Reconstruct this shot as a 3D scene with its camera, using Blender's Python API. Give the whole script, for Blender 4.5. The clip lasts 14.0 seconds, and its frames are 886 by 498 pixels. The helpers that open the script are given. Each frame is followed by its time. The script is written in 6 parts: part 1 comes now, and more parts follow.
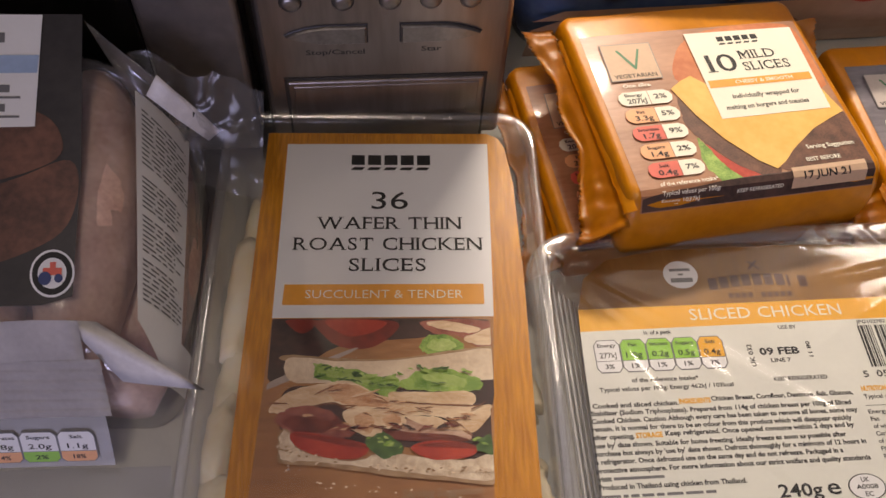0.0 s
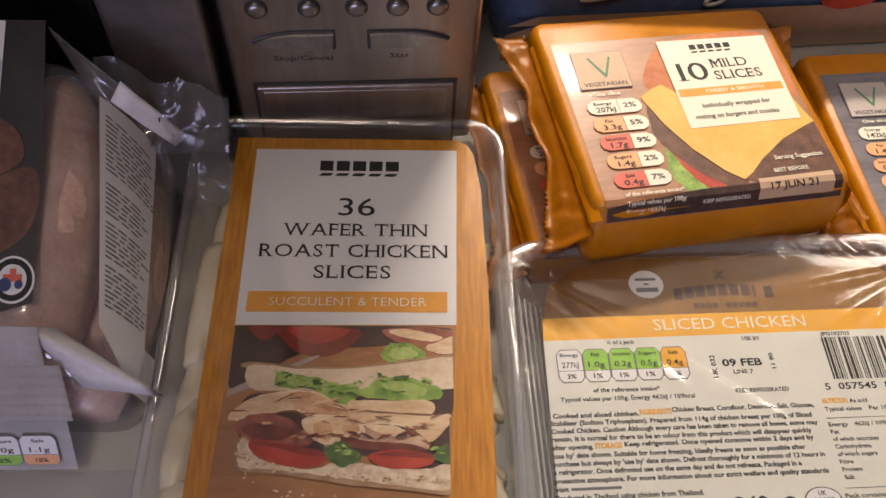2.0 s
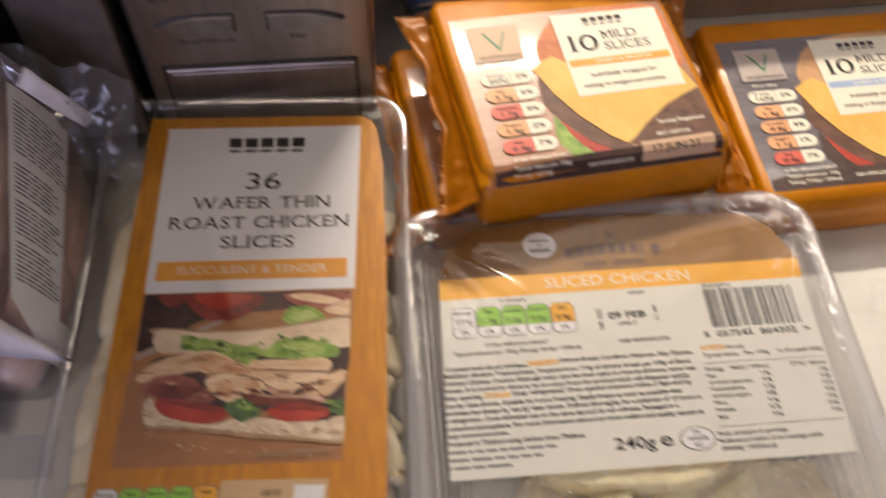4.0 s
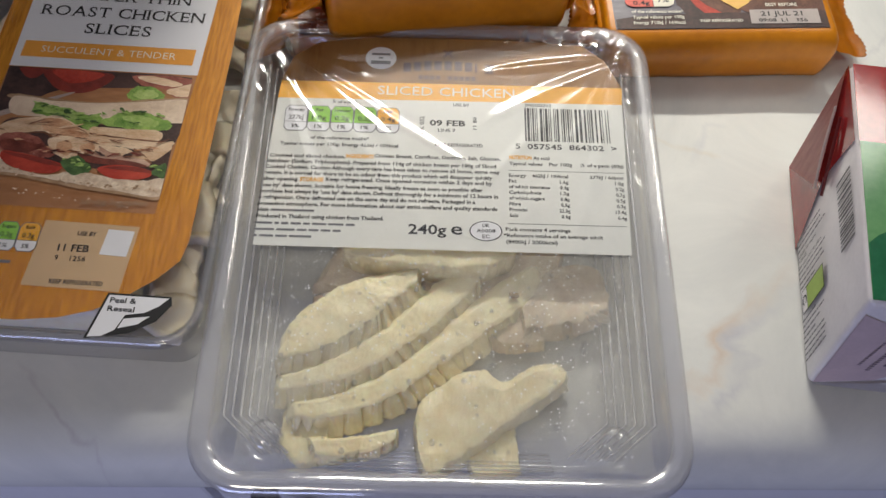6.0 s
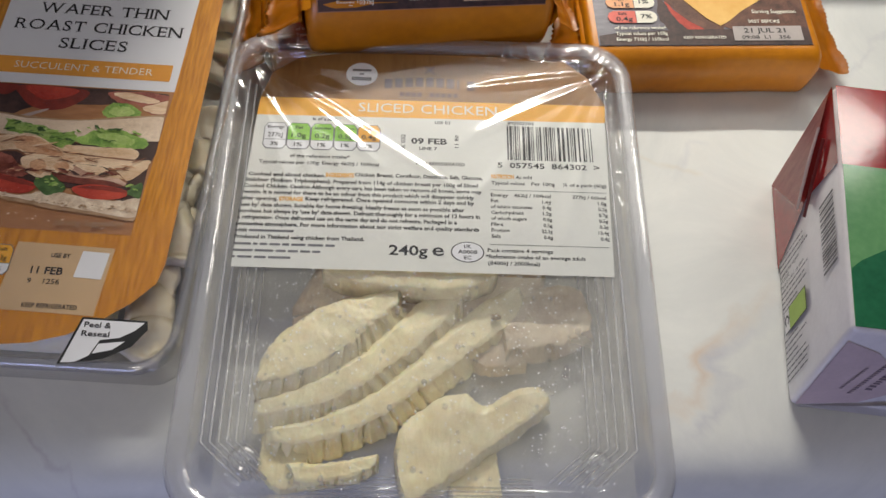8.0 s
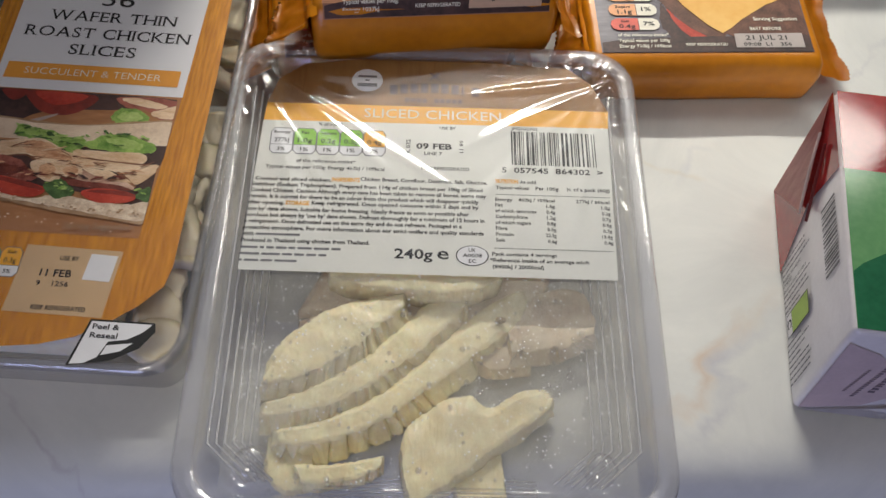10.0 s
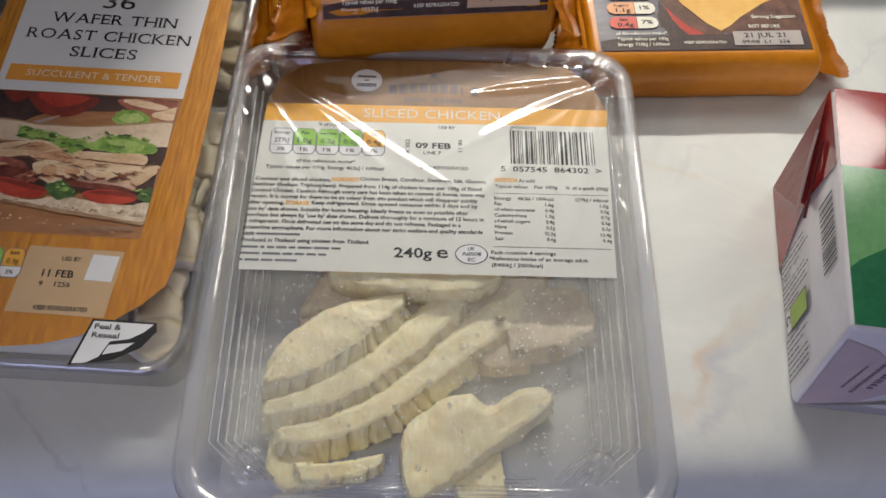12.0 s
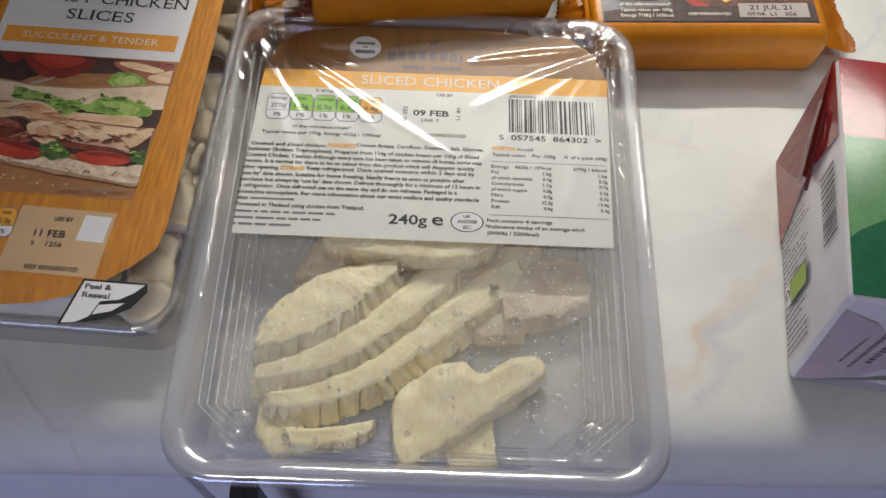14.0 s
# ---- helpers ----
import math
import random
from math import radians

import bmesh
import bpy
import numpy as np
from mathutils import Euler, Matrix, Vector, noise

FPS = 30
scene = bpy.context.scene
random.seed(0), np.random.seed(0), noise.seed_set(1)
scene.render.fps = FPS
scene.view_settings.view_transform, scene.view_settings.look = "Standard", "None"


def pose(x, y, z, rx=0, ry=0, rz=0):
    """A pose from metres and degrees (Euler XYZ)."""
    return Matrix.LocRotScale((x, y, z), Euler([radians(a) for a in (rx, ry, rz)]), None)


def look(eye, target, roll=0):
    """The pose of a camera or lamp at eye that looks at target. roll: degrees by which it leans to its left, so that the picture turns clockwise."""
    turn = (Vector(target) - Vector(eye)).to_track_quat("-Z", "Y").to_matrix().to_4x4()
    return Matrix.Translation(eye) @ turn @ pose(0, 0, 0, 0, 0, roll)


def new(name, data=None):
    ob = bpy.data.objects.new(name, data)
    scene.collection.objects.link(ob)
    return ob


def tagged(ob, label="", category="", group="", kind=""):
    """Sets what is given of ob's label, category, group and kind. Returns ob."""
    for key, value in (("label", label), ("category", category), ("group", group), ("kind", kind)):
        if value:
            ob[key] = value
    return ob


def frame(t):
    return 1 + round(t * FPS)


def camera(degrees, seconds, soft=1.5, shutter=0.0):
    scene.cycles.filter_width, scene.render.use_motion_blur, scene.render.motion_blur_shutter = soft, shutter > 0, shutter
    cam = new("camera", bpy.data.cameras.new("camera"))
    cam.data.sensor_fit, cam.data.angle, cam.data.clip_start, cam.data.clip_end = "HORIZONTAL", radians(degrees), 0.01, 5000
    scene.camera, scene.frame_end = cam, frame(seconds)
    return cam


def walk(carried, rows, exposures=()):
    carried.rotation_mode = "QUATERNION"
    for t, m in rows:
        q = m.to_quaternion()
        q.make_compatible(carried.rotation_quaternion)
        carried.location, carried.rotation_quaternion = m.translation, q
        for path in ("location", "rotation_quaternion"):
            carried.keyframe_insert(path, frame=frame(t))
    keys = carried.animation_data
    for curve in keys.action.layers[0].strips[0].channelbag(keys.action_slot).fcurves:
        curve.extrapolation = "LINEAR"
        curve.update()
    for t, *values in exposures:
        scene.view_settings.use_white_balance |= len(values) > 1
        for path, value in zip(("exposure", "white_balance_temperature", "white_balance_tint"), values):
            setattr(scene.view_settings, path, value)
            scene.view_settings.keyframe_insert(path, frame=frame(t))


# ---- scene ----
cam = camera(54.06, 14.0, 1.5, 0.4)
PATH = [
    (0, -0.0337, 0.0612, 0.2585, 33.18, -2.42, -4.84),
    (0.5, -0.0308, 0.0648, 0.2582, 32.11, -2.76, -4.28),
    (1, -0.0248, 0.061, 0.2616, 32.34, -2.56, -3.97),
    (1.5, -0.0223, 0.0596, 0.2634, 33.03, -2.88, -4.29),
    (2, -0.0214, 0.0647, 0.2625, 32.49, -2.55, -4.19),
    (2.5, -0.0194, 0.0683, 0.262, 32.38, -2.58, -4.23),
    (3, -0.0141, 0.0649, 0.2674, 33.09, -2.33, -4.77),
    (3.5, -0.0106, 0.0553, 0.2701, 33.45, -2.38, -5.3),
    (4, 0.0077, 0.0471, 0.2729, 31.89, -1.93, -5.98),
    (4.2, 0.0384, 0.0362, 0.2698, 29.77, -2.0, -5.49),
    (4.5, 0.0653, 0.0069, 0.2718, 28.51, -1.67, -2.13),
    (4.9, 0.0783, -0.0073, 0.2727, 27.89, -1.51, -0.5),
    (5.4, 0.0818, -0.0111, 0.273, 27.73, -1.47, -0.07),
    (6.3, 0.0818, -0.0111, 0.273, 27.73, -1.47, -0.07),
    (6.5, 0.0827, -0.0097, 0.2747, 27.67, -1.74, -0.04),
    (7, 0.0837, -0.0048, 0.2714, 27.65, -2.08, -0.39),
    (7.5, 0.0847, -0.0018, 0.2695, 27.45, -2.16, -0.74),
    (8, 0.0825, -0.0022, 0.274, 27.47, -2.47, -0.52),
    (10.5, 0.0815, -0.0059, 0.2749, 28.3, -2.32, -0.4),
    (11, 0.0841, -0.0036, 0.2734, 28.21, -2.24, -0.57),
    (11.5, 0.0848, -0.0034, 0.2743, 28.28, -2.19, -0.9),
    (12, 0.0835, -0.0065, 0.2762, 28.18, -1.91, -0.51),
    (12.5, 0.0825, -0.0126, 0.275, 28.02, -1.52, 0.3),
    (13, 0.0845, -0.0137, 0.2706, 27.66, -1.67, 0.28),
    (13.5, 0.085, -0.0154, 0.2732, 27.82, -1.81, 0.38),
    (14, 0.0886, -0.0123, 0.2699, 27.62, -1.75, 0.58),
]
walk(cam, [(t, pose(x, y, z, rx, ry, rz)) for t, x, y, z, rx, ry, rz in PATH],
     [(0.0, 0.25, 7480, 14), (3.9, 0.25, 7480, 14), (4.9, 0.10, 6280, 5.5), (8.2, 0.10, 6280, 5.5), (10.3, 0.06, 6280, 5.5), (14.0, 0.05, 6280, 5.5)])

# ---- light: a strip light under the wall cupboard, added cool and warm fill from the front ----
world = bpy.data.worlds.new("room_air")
scene.world = world
world.use_nodes = True
world.node_tree.nodes["Background"].inputs[0].default_value = (0.55, 0.6, 0.75, 1)
world.node_tree.nodes["Background"].inputs[1].default_value = 0.025


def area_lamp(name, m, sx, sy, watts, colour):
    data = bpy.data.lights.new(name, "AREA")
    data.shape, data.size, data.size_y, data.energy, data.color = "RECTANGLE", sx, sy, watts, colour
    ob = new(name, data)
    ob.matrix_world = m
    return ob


area_lamp("strip_lamp", look((0.135, 0.655, 0.452), (0.12, 0.18, 0.0)), 0.24, 0.02, 3.25, (1.0, 0.92, 0.82))
area_lamp("cupboard_lamp", look((0.43, 0.46, 0.452), (0.16, 0.18, 0.0)), 0.14, 0.06, 0.42, (1.0, 0.93, 0.84))
# added cool fill, standing in for unseen daylight from the front
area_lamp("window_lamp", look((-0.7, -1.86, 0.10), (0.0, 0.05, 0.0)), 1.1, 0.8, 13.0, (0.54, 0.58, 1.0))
# unseen warm fill added overhead to lift the dim left side
area_lamp("ceiling_lamp", look((-0.25, -0.45, 1.45), (0.0, 0.2, 0.0)), 0.3, 0.3, 3.2, (1.0, 0.88, 0.76))

# ---- materials ----
def mat_base(name):
    m = bpy.data.materials.new(name)
    m.use_nodes = True
    n, l = m.node_tree.nodes, m.node_tree.links
    return m, n, l, n["Principled BSDF"]


def noise_tex(n, l, scale, detail=4.0, stretch=(1, 1, 1), distort=0.0):
    co = n.new("ShaderNodeTexCoord")
    mp = n.new("ShaderNodeMapping")
    mp.inputs["Scale"].default_value = stretch
    tx = n.new("ShaderNodeTexNoise")
    tx.inputs["Scale"].default_value, tx.inputs["Detail"].default_value = scale, detail
    tx.inputs["Distortion"].default_value = distort
    l.new(co.outputs["Object"], mp.inputs[0])
    l.new(mp.outputs[0], tx.inputs["Vector"])
    return tx


def ramp(n, l, source, stops):
    r = n.new("ShaderNodeValToRGB")
    e = r.color_ramp.elements
    while len(e) < len(stops):
        e.new(0.5)
    for k, (p, c) in enumerate(stops):
        e[k].position, e[k].color = p, (*c, 1)
    l.new(source, r.inputs[0])
    return r


def bump(n, l, bsdf, source, strength, dist):
    b = n.new("ShaderNodeBump")
    b.inputs["Strength"].default_value, b.inputs["Distance"].default_value = strength, dist
    l.new(source, b.inputs["Height"])
    l.new(b.outputs[0], bsdf.inputs["Normal"])
    return b


def speckled(name, dark, light, scale, rough=0.5, bumps=0.0, metal=0.0, coat=0.0, stretch=(1, 1, 1), detail=5.0, sss=0.0, lo=0.35, hi=0.65):
    """A surface that varies between two colours at a coarse and a fine scale."""
    m, n, l, b = mat_base(name)
    a = noise_tex(n, l, scale, detail, stretch)
    f = noise_tex(n, l, scale * 7.3, 3.0, stretch)
    mx = n.new("ShaderNodeMix")
    mx.inputs[0].default_value = 0.35
    l.new(a.outputs["Fac"], mx.inputs[2])
    l.new(f.outputs["Fac"], mx.inputs[3])
    r = ramp(n, l, mx.outputs[0], [(lo, dark), (hi, light)])
    l.new(r.outputs[0], b.inputs["Base Color"])
    b.inputs["Roughness"].default_value, b.inputs["Metallic"].default_value = rough, metal
    b.inputs["Coat Weight"].default_value, b.inputs["Coat Roughness"].default_value = coat, 0.08
    if sss:
        b.inputs["Subsurface Weight"].default_value = sss
        b.inputs["Subsurface Radius"].default_value = (0.005, 0.0035, 0.002)
        b.inputs["Subsurface Scale"].default_value = 1.0
    if bumps:
        bump(n, l, b, mx.outputs[0], bumps, 0.0006)
    return m


def ink(name, c, rough=0.52, coat=0.0, vary=0.08):
    """Printed colour under a thin gloss, slightly mottled."""
    d = tuple(x * (1 - vary) for x in c)
    return speckled(name, d, tuple(min(1, x * (1 + vary)) for x in c), 90, rough, 0.0, 0.0, coat)


def clear_film(name, tint=0.95, rough=0.06, ior=1.5, haze=0.0, bump_scale=0.0, bump_strength=0.3, gain=1.0):
    """Thin clear plastic: what is behind shows through, the gloss grows towards grazing."""
    m, n, l, b = mat_base(name)
    n.remove(b)
    out = n["Material Output"]
    tr, gl, fr, mx = n.new("ShaderNodeBsdfTransparent"), n.new("ShaderNodeBsdfGlossy"), n.new("ShaderNodeLayerWeight"), n.new("ShaderNodeMixShader")
    tr.inputs[0].default_value = (tint, tint, tint, 1)
    gl.inputs["Roughness"].default_value = rough
    pw, gn = n.new("ShaderNodeMath"), n.new("ShaderNodeMath")
    pw.operation, gn.operation, gn.use_clamp = "POWER", "MULTIPLY_ADD", True
    pw.inputs[1].default_value = 4.0
    f0 = ((ior - 1) / (ior + 1)) ** 2 * gain
    gn.inputs[1].default_value, gn.inputs[2].default_value = 0.85 - f0, 2 * f0
    l.new(fr.outputs["Facing"], pw.inputs[0])
    l.new(pw.outputs[0], gn.inputs[0])
    l.new(gn.outputs[0], mx.inputs[0])
    body = tr.outputs[0]
    if haze:
        df, hz = n.new("ShaderNodeBsdfDiffuse"), n.new("ShaderNodeMixShader")
        df.inputs[0].default_value = (0.9, 0.9, 0.92, 1)
        hz.inputs[0].default_value = haze
        l.new(tr.outputs[0], hz.inputs[1])
        l.new(df.outputs[0], hz.inputs[2])
        body = hz.outputs[0]
    l.new(body, mx.inputs[1])
    l.new(gl.outputs[0], mx.inputs[2])
    l.new(mx.outputs[0], out.inputs[0])
    if bump_scale:
        t = noise_tex(n, l, bump_scale, 3.0)
        bp = n.new("ShaderNodeBump")
        bp.inputs["Strength"].default_value, bp.inputs["Distance"].default_value = bump_strength, 0.001
        l.new(t.outputs["Fac"], bp.inputs["Height"])
        l.new(bp.outputs[0], gl.inputs["Normal"])
        l.new(bp.outputs[0], fr.inputs["Normal"])
    return m


def marble():
    m, n, l, b = mat_base("marble_laminate")
    big = noise_tex(n, l, 14, 12.0, (1, 1, 1), 0.9)
    big.inputs["Roughness"].default_value = 0.68
    cloud = ramp(n, l, big.outputs["Fac"], [(0.3, (0.62, 0.63, 0.61)), (0.7, (0.78, 0.78, 0.74))])
    col = cloud.outputs[0]

    def calc(op, x, y=None, z=None):
        k = n.new("ShaderNodeMath")
        k.operation = op
        for i, q in enumerate((x, y, z)):
            if q is None:
                continue
            if isinstance(q, (int, float)):
                k.inputs[i].default_value = q
            else:
                l.new(q, k.inputs[i])
        return k.outputs[0]
    rough_line = noise_tex(n, l, 34, 6.0, (1, 1, 1), 0.8)
    blotch = noise_tex(n, l, 75, 4.0)
    # each vein: a place on it, its direction, half length, width, wander, colour and strength
    for x, y, turn, half, wide, wander, colour, power in (
            (0.186, 0.098, 47, 0.042, 0.0050, 0.016, (0.60, 0.42, 0.28), 0.75), (0.189, 0.092, 50, 0.040, 0.0045, 0.020, (0.42, 0.42, 0.50), 0.65),
            (0.176, 0.180, -28, 0.020, 0.0016, 0.008, (0.62, 0.50, 0.30), 0.55), (0.190, 0.180, 60, 0.012, 0.0030, 0.012, (0.48, 0.50, 0.56), 0.5),
            (-0.030, 0.068, -50, 0.030, 0.0016, 0.010, (0.40, 0.34, 0.38), 0.6), (0.245, 0.062, 70, 0.035, 0.0016, 0.010, (0.46, 0.33, 0.27), 0.5),
            (0.27, 0.235, 40, 0.060, 0.0022, 0.018, (0.46, 0.46, 0.50), 0.6), (0.40, 0.15, 55, 0.15, 0.004, 0.03, (0.5, 0.45, 0.42), 0.6), (-0.15, 0.10, 30, 0.08, 0.003, 0.02, (0.5, 0.48, 0.5), 0.5)):
        co, mp, sp = n.new("ShaderNodeTexCoord"), n.new("ShaderNodeMapping"), n.new("ShaderNodeSeparateXYZ")
        mp.vector_type = "TEXTURE"
        mp.inputs["Location"].default_value, mp.inputs["Rotation"].default_value = (x, y, 0), (0, 0, radians(turn))
        l.new(co.outputs["Object"], mp.inputs[0])
        l.new(mp.outputs[0], sp.inputs[0])
        off = calc("MULTIPLY_ADD", rough_line.outputs["Fac"], 2 * wander, -wander)
        d = calc("ABSOLUTE", calc("ADD", sp.outputs[1], off))
        across = calc("SUBTRACT", 1.0, calc("MINIMUM", calc("DIVIDE", d, wide), 1.0))
        along = calc("SUBTRACT", 1.0, calc("MINIMUM", calc("DIVIDE", calc("ABSOLUTE", sp.outputs[0]), half), 1.0))
        fac = calc("MULTIPLY", calc("MULTIPLY", across, calc("POWER", along, 0.5)), calc("MULTIPLY", calc("MULTIPLY_ADD", blotch.outputs["Fac"], 1.8, -0.35), power))
        mx = n.new("ShaderNodeMix")
        mx.data_type, mx.clamp_factor = "RGBA", True
        l.new(fac, mx.inputs[0])
        l.new(col, mx.inputs[6])
        mx.inputs[7].default_value = (*colour, 1)
        col = mx.outputs[2]
    l.new(col, b.inputs["Base Color"])
    b.inputs["Roughness"].default_value, b.inputs["Specular IOR Level"].default_value = 0.42, 0.25
    fine = noise_tex(n, l, 900, 2.0)
    bump(n, l, b, fine.outputs["Fac"], 0.05, 0.0002)
    return m


MARBLE = marble()
WHITE_DOOR = speckled("white_door_paint", (0.84, 0.84, 0.88), (0.90, 0.90, 0.93), 40, 0.35)
WALL_PAINT = speckled("wall_paint", (0.26, 0.23, 0.20), (0.32, 0.29, 0.26), 20, 0.7)
FLOOR_MAT = speckled("floor_vinyl", (0.22, 0.19, 0.16), (0.32, 0.28, 0.24), 12, 0.5)
STEEL = speckled("brushed_steel", (0.23, 0.20, 0.18), (0.36, 0.315, 0.285), 45, 0.32, 0.04, 0.9, 0, (1, 1, 0.14), 4.0)
STEEL_DARK = speckled("door_frame_steel", (0.15, 0.13, 0.12), (0.25, 0.22, 0.20), 25, 0.40, 0.05, 0.7)
BUTTON = speckled("button_metal", (0.20, 0.185, 0.175), (0.32, 0.30, 0.28), 90, 0.3, 0.05, 0.85)
BLACK_GLASS = speckled("black_glass", (0.004, 0.004, 0.004), (0.01, 0.01, 0.01), 10, 0.08)
BLACK = speckled("black_plastic", (0.02, 0.018, 0.017), (0.04, 0.036, 0.034), 60, 0.4)
PANEL_INK = ink("dark_panel_ink", (0.03, 0.028, 0.026), 0.5, 0)
ORANGE_FILM = speckled("orange_film", (0.50, 0.165, 0.002), (0.66, 0.240, 0.004), 35, 0.36, 0.4, 0, 0.15)
KRAFT = speckled("orange_woodgrain_print", (0.46, 0.165, 0.006), (0.70, 0.30, 0.020), 900, 0.5, 0, 0, 0.1, (1.0, 0.10, 1), 1.0)
KRAFT_TAN = speckled("brown_kraft_print", (0.23, 0.110, 0.028), (0.34, 0.175, 0.050), 300, 0.6, 0, 0, 0.0, (1, 0.1, 1))
PAPER = ink("white_label", (0.80, 0.80, 0.82), 0.5, 0.0, 0.02)
CREAM = ink("cream_label", (0.85, 0.81, 0.68), 0.55, 0.0, 0.02)
BLACK_INK = ink("black_ink", (0.012, 0.012, 0.012), 0.6, 0.0)
GREY_INK = ink("grey_ink", (0.16, 0.16, 0.17), 0.5, 0.1)
THIN_LABEL = ink("thin_white_label", (0.86, 0.87, 0.82), 0.4, 0.2, 0.03)
_n, _l = THIN_LABEL.node_tree.nodes, THIN_LABEL.node_tree.links
_thin, _both = _n.new("ShaderNodeBsdfTranslucent"), _n.new("ShaderNodeMixShader")
_thin.inputs[0].default_value, _both.inputs[0].default_value = (0.88, 0.88, 0.84, 1), 0.18
_l.new(_n["Principled BSDF"].outputs[0], _both.inputs[1])
_l.new(_thin.outputs[0], _both.inputs[2])
_l.new(_both.outputs[0], _n["Material Output"].inputs[0])
ORANGE_INK = ink("orange_ink", (0.82, 0.36, 0.05))
AMBER_INK = ink("amber_ink", (0.86, 0.43, 0.035))
BROWN_INK = ink("brown_ink", (0.10, 0.045, 0.03))
GREEN_INK = ink("green_ink", (0.28, 0.60, 0.07))
RED_INK = ink("red_ink", (0.72, 0.13, 0.09))
PEACH_INK = ink("peach_ink", (0.86, 0.42, 0.20))
BLUE_INK = ink("pale_blue_ink", (0.35, 0.48, 0.70))
TRAY_PLASTIC = clear_film("clear_tray_plastic", 0.97, 0.08, 1.5, 0.11, 60, 0.45, 2.0)
FILM = clear_film("clear_lid_film", 0.98, 0.08, 1.45, 0.0, 30, 0.12, 0.5)
FOG_FILM = clear_film("misted_lid_film", 0.98, 0.09, 1.45, 0.0, 24, 0.06, 1.0)
WAFER_PLASTIC = clear_film("thin_clear_tray", 0.97, 0.08, 1.5, 0.05, 60, 0.45, 1.6)
RIB_PLASTIC = clear_film("thick_tray_rib", 0.92, 0.08, 1.5, 0.44, 0, 0, 1.6)
RIM_PLASTIC = clear_film("tray_rim_plastic", 0.95, 0.12, 1.5, 0.22, 60, 0.6, 2.2)
BAG = clear_film("clear_bag_film", 0.95, 0.09, 1.5, 0.08, 60, 0.5, 2.0)
CRINKLED = clear_film("crumpled_film", 0.90, 0.16, 1.5, 0.06, 60, 0.3, 0.8)
CHICKEN = speckled("cooked_chicken", (0.83, 0.71, 0.43), (0.97, 0.90, 0.63), 260, 0.46, 0.45, 0, 0.12, (1, 1, 1), 8.0, 0.30)
# darker copy of the chicken: shade on the lower slices put into the colour
CHICKEN_SHADE = speckled("shaded_cooked_chicken", (0.58, 0.46, 0.34), (0.82, 0.71, 0.54), 220, 0.40, 0.5, 0, 0.15, (1, 1, 1), 8.0, 0.30)
CHICKEN_RAW = speckled("wafer_chicken", (0.88, 0.76, 0.54), (0.96, 0.90, 0.74), 45, 0.4, 0.6, 0, 0.1, (1, 1, 1), 5.0, 0.2)

# ---- mesh helpers ----
MM = 0.001


def mesh_of(name, bm, material, smooth=False):
    me = bpy.data.meshes.new(name)
    bm.normal_update()
    if smooth:
        for f in bm.faces:
            f.smooth = True
    bm.to_mesh(me)
    bm.free()
    if material:
        me.materials.append(material)
    return me


def part(name, bm, material, parent, label="", smooth=False):
    ob = new(name, mesh_of(name, bm, material, smooth))
    ob.parent = parent
    if label:
        tagged(ob, label)
    return ob


def thing(name, m, label, category, group="", kind=""):
    ob = new(name)
    ob.empty_display_size = 0.02
    ob.matrix_world = m
    return tagged(ob, label, category, group, kind)


def box(x0, x1, y0, y1, z0, z1, bevel=0.0, segments=2):
    bm = bmesh.new()
    bmesh.ops.create_cube(bm, size=1)
    for v in bm.verts:
        v.co = Vector(((x0 + x1) / 2 + v.co.x * (x1 - x0), (y0 + y1) / 2 + v.co.y * (y1 - y0), (z0 + z1) / 2 + v.co.z * (z1 - z0)))
    if bevel:
        bmesh.ops.bevel(bm, geom=bm.edges[:], offset=bevel, segments=segments, affect="EDGES", profile=0.5)
    return bm


def smooth_loop(pts, n=6, closed=True):
    """A Catmull-Rom curve through a few corner points."""
    k, out = len(pts), []
    for i in range(k if closed else k - 1):
        p = [Vector((*pts[(i + j) % k if closed else min(max(i + j, 0), k - 1)], 0)) for j in (-1, 0, 1, 2)]
        for s in range(n):
            t = s / n
            q = 0.5 * (2 * p[1] + (p[2] - p[0]) * t + (2 * p[0] - 5 * p[1] + 4 * p[2] - p[3]) * t * t + (3 * p[1] - p[0] - 3 * p[2] + p[3]) * t ** 3)
            out.append((q.x, q.y))
    if not closed:
        out.append(tuple(pts[-1]))
    return out


def round_rect(hw, hh, r, n=7, cx=0.0, cy=0.0):
    out = []
    for sx, sy, a in ((1, 1, 0), (-1, 1, 90), (-1, -1, 180), (1, -1, 270)):
        for k in range(n + 1):
            t = radians(a + 90 * k / n)
            out.append((cx + sx * (hw - r) + r * math.cos(t), cy + sy * (hh - r) + r * math.sin(t)))
    return out


def sheet(pts, z, thick=0.00008):
    """A thin printed patch, in millimetres of its label."""
    bm = bmesh.new()
    top = [bm.verts.new((x * MM, y * MM, z)) for x, y in pts]
    f = bm.faces.new(top)
    bm.normal_update()
    if f.normal.z < 0:
        f.normal_flip()
    bmesh.ops.triangulate(bm, faces=[f])
    return bm


def rect(x0, y0, x1, y1):
    return [(x0, y0), (x1, y0), (x1, y1), (x0, y1)]


